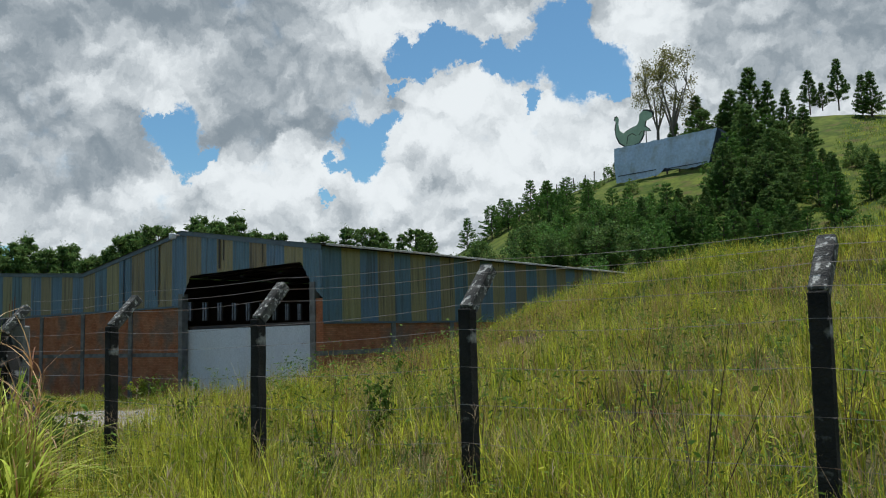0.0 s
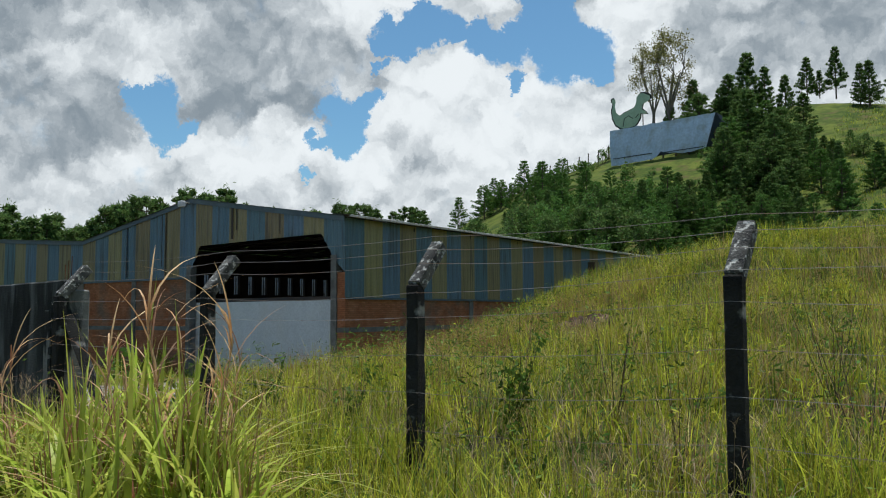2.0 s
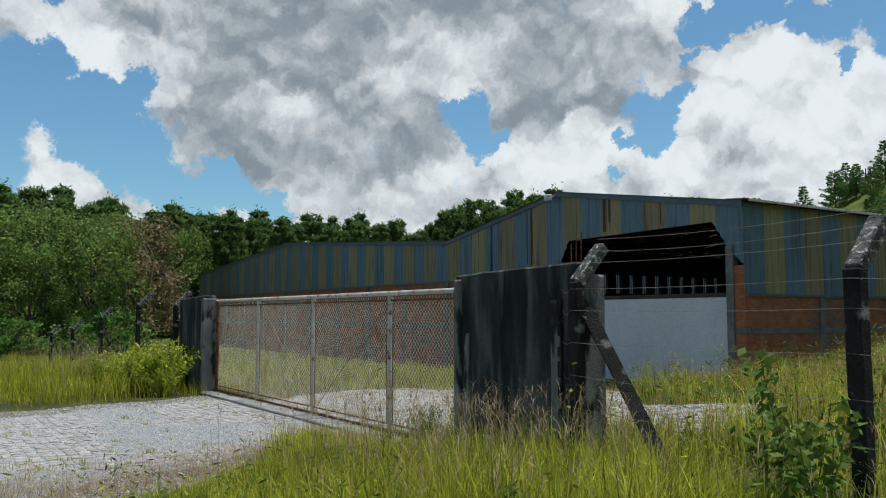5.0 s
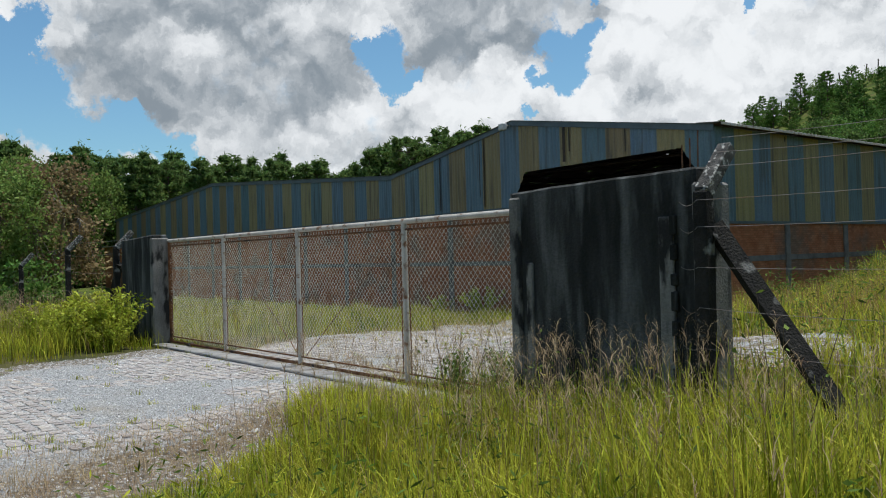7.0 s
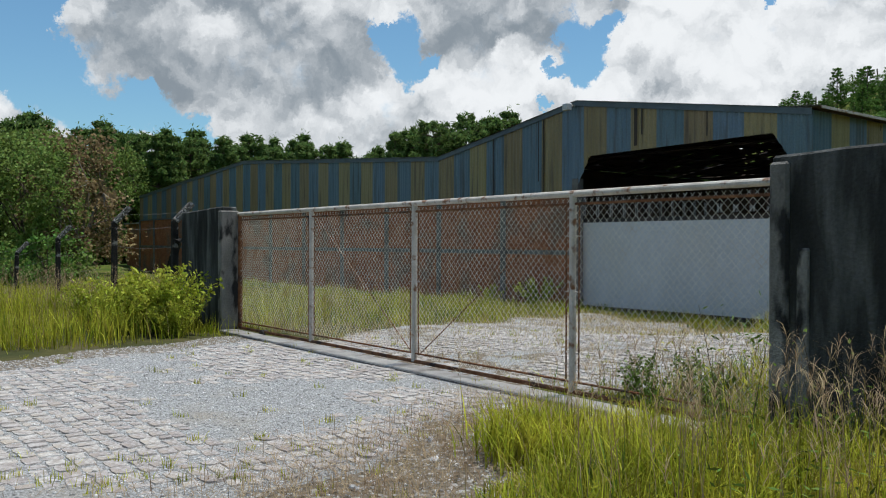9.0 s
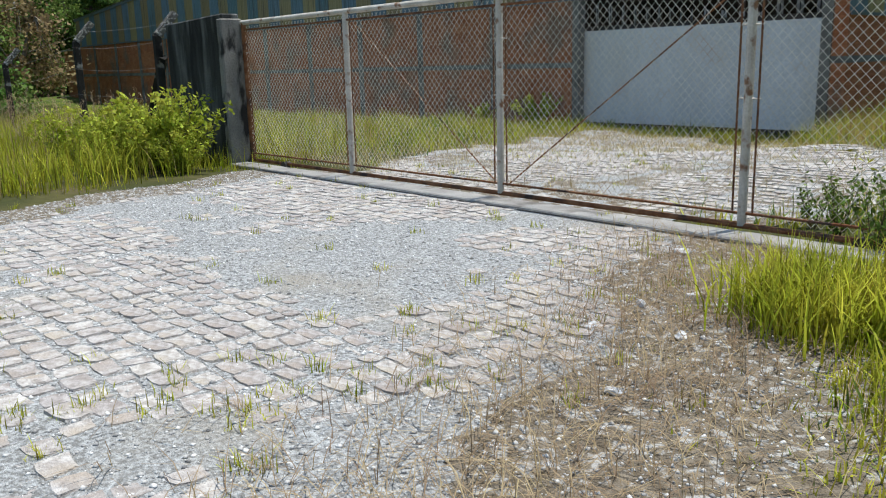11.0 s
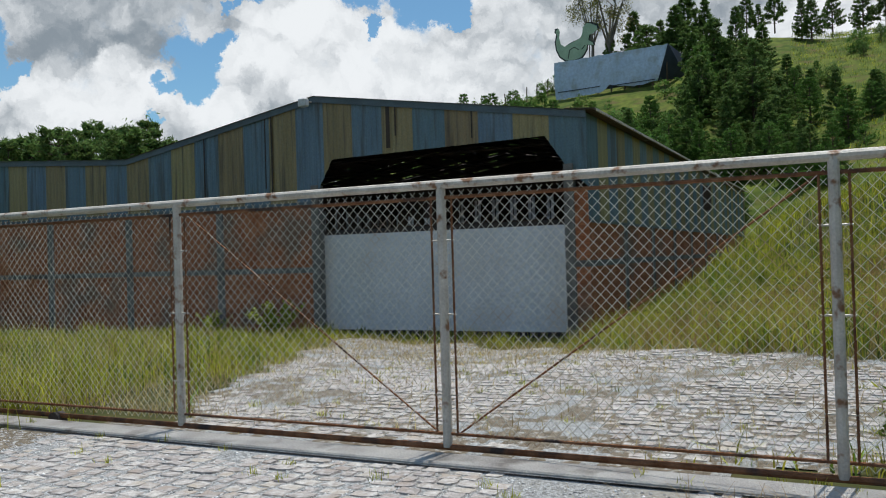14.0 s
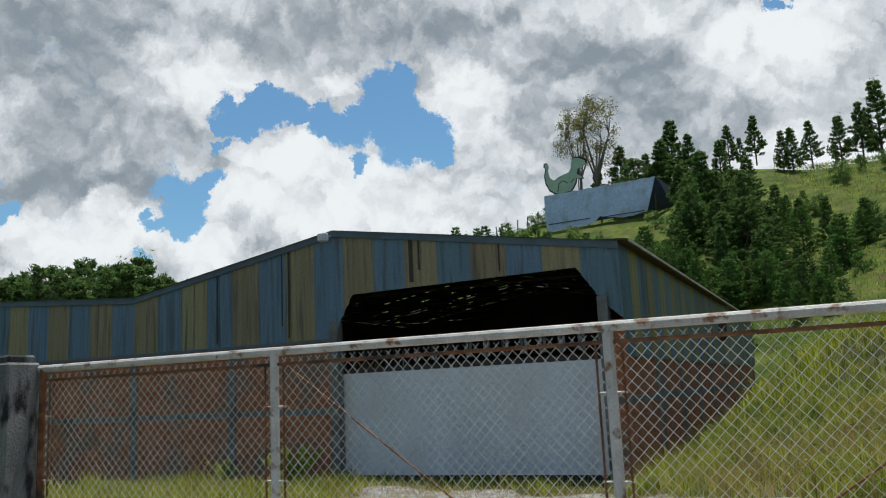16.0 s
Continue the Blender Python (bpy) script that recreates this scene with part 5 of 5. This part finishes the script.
# a dry reddish bundle that stands out towards the path
DRY_REEDS = [make_reed(37, 1.5, 8, 40), make_reed(38, 1.3, 12, 34)]
for j in range(6):
    x, y = rnd.gauss(13.12, 0.12), rnd.gauss(-4.5, 0.08)
    m = pose(x, y, float(ground_z(x, y)) - 0.02, 0, 0, rnd.uniform(0, 360))
    ob = DRY_REEDS[j] if j < 2 else copy_thing(DRY_REEDS[j % 2], m)
    ob.matrix_basis = m
    s = rnd.uniform(0.7, 1.0)
    ob.scale = (s, s, s)

# a lush skirt of reed leaves low round the clump
LUSH = [make_reed(35, 1.15, 60, 5), make_reed(36, 0.95, 70, 3)]
for j in range(44):
    x = rnd.uniform(12.2, 14.0) if j % 4 else rnd.uniform(11.6, 12.4)
    y = min(-3.3 + rnd.gauss(0, 0.35), -6.1 + 0.536 * (19.2 - x) - 0.3)
    m = pose(x, y, float(ground_z(x, y)) - 0.02, 0, 0, rnd.uniform(0, 360))
    ob = LUSH[j] if j < 2 else copy_thing(LUSH[j % 2], m)
    ob.matrix_basis = m
    s = rnd.uniform(0.75, 1.15) * (1.0 if x > 12.2 else 0.7)
    ob.scale = (s, s, s)


def make_weed(seed, h, leaves, material, label, size=0.03, stems=6, splay=1.0):
    r = random.Random(seed)
    t = thing("leafy_weed", label, "weed", "leafy weeds")
    segs, cs = [], []
    for k in range(stems):
        a, l = r.uniform(0, 6.28), r.uniform(0.08, 0.35) * splay
        e = Vector((math.cos(a) * l * h, math.sin(a) * l * h, h * r.uniform(0.6, 1)))
        segs.append(((0, 0, -0.05), e, 0.006, 0.002))
        for q in range(leaves // stems):
            p = Vector((0, 0, 0)).lerp(e, r.uniform(0.15, 1.02))
            cs.append((p.x, p.y, p.z))
    v, f = leaf_quads(np.array(cs), np.full(len(cs), 0.03 * h + 0.012), size, 2.0)
    for g in segs:
        limb_mesh([g], M_BARK, "stem", t)
    raw_mesh("leaves", v, f, material).parent = t
    return t


W_LEAFY = make_weed(41, 1.3, 260, M_GRASS_DARK, "tall leafy weed with narrow green leaves", 0.022)
W_BUSH = make_weed(42, 0.95, 2600, M_BUSH, "dense yellow-green bush beside the gate wall", 0.017, 22, 2.3)
W_DRY = make_weed(43, 0.55, 300, M_GRASS_DARK, "dark straggly weed growing through the gate", 0.012)
W_TALL = make_weed(44, 1.5, 70, M_GRASS_DARK, "tall thin dry stalk with a few leaves", 0.014)


def put_all(proto, places):
    for j, (x, y, s) in enumerate(places):
        m = pose(x, y, float(ground_z(x, y)), 0, 0, rnd.uniform(0, 360))
        ob = proto if j == 0 else copy_thing(proto, m)
        ob.matrix_basis = m
        ob.scale = (s, s, s)


put_all(W_LEAFY, [(9.9, -1.1, 1.0), (10.3, -1.5, 0.9), (9.5, -0.9, 0.8), (13.9, -1.0, 0.6), (10.8, 0.6, 0.7), (8.9, 1.2, 0.8), (12.2, 1.6, 0.9), (9.6, -3.2, 0.45), (6.6, -2.2, 0.35)])
put_all(W_BUSH, [(-5.3, -1.2, 1.2), (-5.75, -1.15, 1.1), (-6.3, -1.6, 1.0), (-7.1, -1.9, 0.9), (-5.6, -1.8, 0.7), (-4.85, -1.2, 0.65), (-6.3, -0.9, 0.8), (-9.0, 0.8, 0.6), (-13.2, 15.2, 1.2), (-15.6, 15.0, 0.8)])
put_all(W_DRY, [(3.3, 0.25, 1.0), (3.7, -0.1, 0.9), (3.0, 0.5, 0.8), (4.0, 0.35, 1.0), (4.4, -0.2, 0.8), (3.5, 0.7, 0.9), (-11.5, 15.5, 0.9), (-10.4, 15.6, 0.7), (-8.0, 15.7, 0.6)])
put_all(W_TALL, [(16.9, -0.2, 1.1), (15.6, 1.5, 1.0), (14.3, 0.8, 0.9), (13.2, 2.0, 1.0), (17.4, 2.2, 1.0), (18.3, 0.6, 1.1), (12.5, 0.5, 0.8), (11.4, 3.2, 0.9), (15.0, 3.5, 1.0), (5.5, -1.6, 0.8), (5.9, -1.2, 0.7), (8.4, -1.6, 0.8)])

scar = grid_sheet("soil_scar", np.arange(SCAR[0] - 1.2, SCAR[0] + 1.2, 0.08), np.arange(SCAR[1] - 0.8, SCAR[1] + 1.0, 0.08), 0.06, M_SOIL, keep=lambda x, y: np.hypot((x - SCAR[0]) / 1.2, y - SCAR[1]) < 0.72 + 0.15 * np.sin(9 * x), label="bare broken soil showing on the grassy bank", category="soil", kind="structure")
for v in scar.data.vertices:
    v.co.z += 0.2 * noise.noise(v.co * 4.5) + 0.06 * noise.noise(v.co * 14)
q = np.stack([G.uniform(-11, 6, 60000), G.uniform(0.4, 15.2, 60000)], 1)
rare = G.uniform(0, 1, 60000)
q = q[(rare < 0.1 + 0.5 * ease(6, 13, q[:, 1]) + 0.6 * (1 - paved(q[:, 0], q[:, 1]))) & (q[:, 1] < 15.0) & (q[:, 0] < 3.0 + 0.5 * q[:, 1])]
v, f = ribbons(np.column_stack([q, ground_z(q[:, 0], q[:, 1])]), G.uniform(0, 6.28, len(q)), G.uniform(0.05, 0.2, len(q)), np.abs(G.normal(0.5, 0.3, len(q))), np.full(len(q), 0.0035), 3)
soup("sparse_dry_grass", v, f, M_GRASS_DRY, "thin dry grass growing through the yard paving", "grass", "stuff")

# seed heads that nod over the verge
p = np.concatenate([scatter(480, 5.2, 9.5, -3.4, -0.5, 100, 0.25), scatter(350, 9.5, 26, -4.2, 0, 90, 0.3), scatter(500, -12, -6, -3, 0, 60, 0.3)])
p = p[:, :2]
base = np.column_stack([p, ground_z(p[:, 0], p[:, 1])])
m = len(p)
hh, aa, bb = G.uniform(0.6, 1.05, m), G.uniform(0, 6.28, m), np.abs(G.normal(0.2, 0.12, m))
v1, f1 = ribbons(base, aa, hh, bb, np.full(m, 0.0016), 4)
tip = base + np.column_stack([np.cos(aa) * bb * hh, np.sin(aa) * bb * hh, hh * (1 - 0.35 * bb)])
rep = np.repeat(tip, 7, 0) - np.column_stack([np.zeros((7 * m, 2)), G.uniform(0, 0.16, 7 * m)])
v2, f2 = ribbons(rep, G.uniform(0, 6.28, 7 * m), G.uniform(0.05, 0.11, 7 * m), np.full(7 * m, 0.9), np.full(7 * m, 0.0016), 3)
soup("seed_heads", np.concatenate([v1, v2]), np.concatenate([f1, f2 + len(v1)]), M_SEED, "fine brownish seed heads nodding above the grass", "grass", "stuff")

# strong clumps beside the drive
q = np.concatenate([np.stack([G.normal(cx, 0.16, 420), G.normal(cy, 0.14, 420)], 1) for cx, cy in ((3.95, -1.95), (4.15, -1.7), (4.25, -2.1), (4.5, -1.8), (4.9, -2.1), (4.5, -1.2))])
v, f = ribbons(np.column_stack([q, ground_z(q[:, 0], q[:, 1])]), G.uniform(0, 6.28, len(q)), G.uniform(0.22, 0.52, len(q)), np.abs(G.normal(0.45, 0.25, len(q))), G.uniform(0.003, 0.008, len(q)), 4)
soup("grass_clumps", v, f, M_GRASS, "strong yellow-green grass clumps at the edge of the drive", "grass", "stuff")
q = np.stack([G.normal(3.6, 0.55, 5200), G.uniform(-5.2, -0.5, 5200)], 1)
q[:, 0] += -0.35 * (q[:, 1] + 2.5)
v, f = ribbons(np.column_stack([q, ground_z(q[:, 0], q[:, 1]) + 0.01]), G.uniform(0, 6.28, len(q)), G.uniform(0.05, 0.22, len(q)), np.abs(G.normal(1.2, 0.5, len(q))), np.full(len(q), 0.0018), 3)
soup("dead_grass", v, f, M_SEED, "flattened dead grass on the gravel verge", "grass", "stuff")

# tufts between the stones
p = np.stack([G.uniform(-5, 3.8, 230), G.uniform(-6.2, 13, 230)], 1)
p = np.concatenate([p, np.stack([G.normal(3.1, 0.6, 70), G.uniform(-5.5, -0.6, 70)], 1)])
q = p[G.integers(0, len(p), 6000)] + G.normal(0, 0.035, (6000, 2))
base = np.column_stack([q, ground_z(q[:, 0], q[:, 1])])
v, f = ribbons(base, G.uniform(0, 6.28, 6000), G.uniform(0.025, 0.10, 6000), np.abs(G.normal(0.3, 0.3, 6000)), np.full(6000, 0.0028), 3)
soup("joint_grass", v, f, M_GRASS, "small grass tufts sprouting between the paving stones", "grass", "stuff")

# loose gravel over the drive
n = 45000
q = np.stack([G.uniform(-5, 4.8, n), -6.2 + 5.7 * G.uniform(0, 1, n) ** 0.9], 1)
q = q[(paved(q[:, 0], q[:, 1]) > 0.25) | (verge_at(q[:, 0], q[:, 1]) > 0)]
n = len(q)
size = 0.004 + 0.014 * G.uniform(0, 1, (n, 1, 1)) ** 4
octa = np.array([(1, 0, 0), (0, 1, 0), (-1, 0, 0), (0, -1, 0), (0, 0, 0.7), (0, 0, -0.7)], dtype=float)
v = octa[None] * size * G.uniform(0.6, 1.3, (n, 6, 1)) + np.column_stack([q, ground_z(q[:, 0], q[:, 1]) + 0.013])[:, None]
tri = np.array([(0, 1, 4), (1, 2, 4), (2, 3, 4), (3, 0, 4), (1, 0, 5), (2, 1, 5), (3, 2, 5), (0, 3, 5)])
soup("loose_gravel", v.reshape(-1, 3), (tri[None] + 6 * np.arange(n)[:, None, None]).reshape(-1, 3), M_CHIP, "loose grey gravel scattered over the drive", "gravel", "stuff")

# pale litter on the verge
for j, (x, y, s) in enumerate(((2.75, -0.95, 0.08), (3.45, -1.95, 0.045), (3.35, -2.75, 0.04), (3.75, -2.55, 0.055), (3.3, -2.25, 0.035), (3.9, -3.3, 0.04), (-12.0, 14.6, 0.2))):
    bm = bmesh.new()
    bmesh.ops.create_icosphere(bm, subdivisions=2, radius=1.0)
    for vtx in bm.verts:
        k = noise.noise(vtx.co * 1.7 + Vector((j * 3.1, 0, 0)))
        vtx.co = Vector((vtx.co.x * s * (1 + 0.5 * k), vtx.co.y * s * 0.55 * (1 + 0.5 * k), vtx.co.z * 0.022 * (1 + k)))
    ob = tagged(new("rubble_piece", mesh_of("rubble_piece", bm, M_WHITE)), "small pale lump of rubble lying on the gravel", "rubble", "pale rubble")
    ob.matrix_basis = pose(x, y, float(ground_z(x, y)) + 0.025, 0, 0, 40 * j)

# ---- paving stones ----


def stones():
    g = np.random.default_rng(8)
    out = []
    for y0, y1 in ((-7.5, -0.46), (0.15, 14.0)):
        y = y0
        while y < y1:
            d = g.uniform(0.11, 0.16)
            x = -9.0 + g.uniform(0, 0.2)
            while x < 6:
                w = g.uniform(0.11, 0.22)
                cx, cy = x + w / 2, y + d / 2 + 0.06 * math.sin(x * 0.9) + g.uniform(-0.014, 0.014)
                cov = noise.noise(Vector((cx * 0.55, cy * 0.55, 3.0))) + 0.5 * noise.noise(Vector((cx * 1.7, cy * 1.7, 9.0)))
                if paved(cx, cy) > g.uniform(0.5, 1.0) and cov < 0.2 and (cy < 6 or g.random() < 0.72):
                    out.append((cx, cy, w - 0.012, d - 0.012, 0.004 - 0.03 * max(0, cov + 0.08) + g.uniform(-0.008, 0.004), g.uniform(-8, 8)))
                x += w + g.uniform(0.0, 0.02)
            y += d
    return out


def stone_shape(seed):
    g = np.random.default_rng(seed)
    b = np.array([(-0.5, -0.5), (0, -0.52), (0.5, -0.5), (0.52, 0), (0.5, 0.5), (0, 0.52), (-0.5, 0.5), (-0.52, 0)])
    b = b * (1 + g.uniform(-0.2, 0.05, (8, 1))) + g.uniform(-0.05, 0.05, (8, 2))
    t = b * g.uniform(0.84, 0.94, (8, 1))
    v = [(x, y, -0.06) for x, y in b] + [(x, y, -0.006 + g.uniform(-0.004, 0.002)) for x, y in b * 0.97] + [(x, y, 0.006 + g.uniform(-0.003, 0.002)) for x, y in t] + [(0, 0, 0.0072)]
    f = []
    for k in range(8):
        j = (k + 1) % 8
        f += [(k, j, 8 + j, 8 + k), (8 + k, 8 + j, 16 + j, 16 + k), (16 + k, 16 + j, 24, 24)]
    return np.array(v, dtype=float), f


SHAPES = [stone_shape(60 + k) for k in range(8)]
single = []
for v, f in SHAPES:
    me = bpy.data.meshes.new("paving_stone")
    me.from_pydata([tuple(p) for p in v], [], [q if q[2] != q[3] else q[:3] for q in f])
    me.materials.append(M_STONE_1)
    single.append(me)
V, F, o, made = [], [], 0, 0
for k, (cx, cy, w, d, lift, yaw) in enumerate(stones()):
    z = float(ground_z(cx, cy)) + 0.012 + lift
    if made < 290 and -1.0 < cx < 3.4 and -4.6 < cy < -1.6 and math.hypot(cx - 1.8, cy + 3.1) < 1.9:
        ob = new("paving_stone", single[k % 8])
        ob.parent = road
        ob.matrix_basis = pose(cx, cy, z, 0, 0, yaw) @ Matrix.Diagonal((w, d, 1, 1))
        made += 1
        continue
    v, f = SHAPES[k % 8]
    c, s = math.cos(radians(yaw)), math.sin(radians(yaw))
    p = v * (w, d, 1)
    V.append(np.stack([p[:, 0] * c - p[:, 1] * s + cx, p[:, 0] * s + p[:, 1] * c + cy, p[:, 2] + z], 1))
    F += [(a + o, b + o, e + o, h + o) if e != h else (a + o, b + o, e + o) for a, b, e, h in f]
    o += len(v)
me = bpy.data.meshes.new("cobbles")
me.from_pydata(np.concatenate(V).tolist(), [], F)
me.materials.append(M_STONE)
tagged(new("cobbles", me), "worn pale cobbles of the drive set in gravel", "", "", "stuff").parent = road
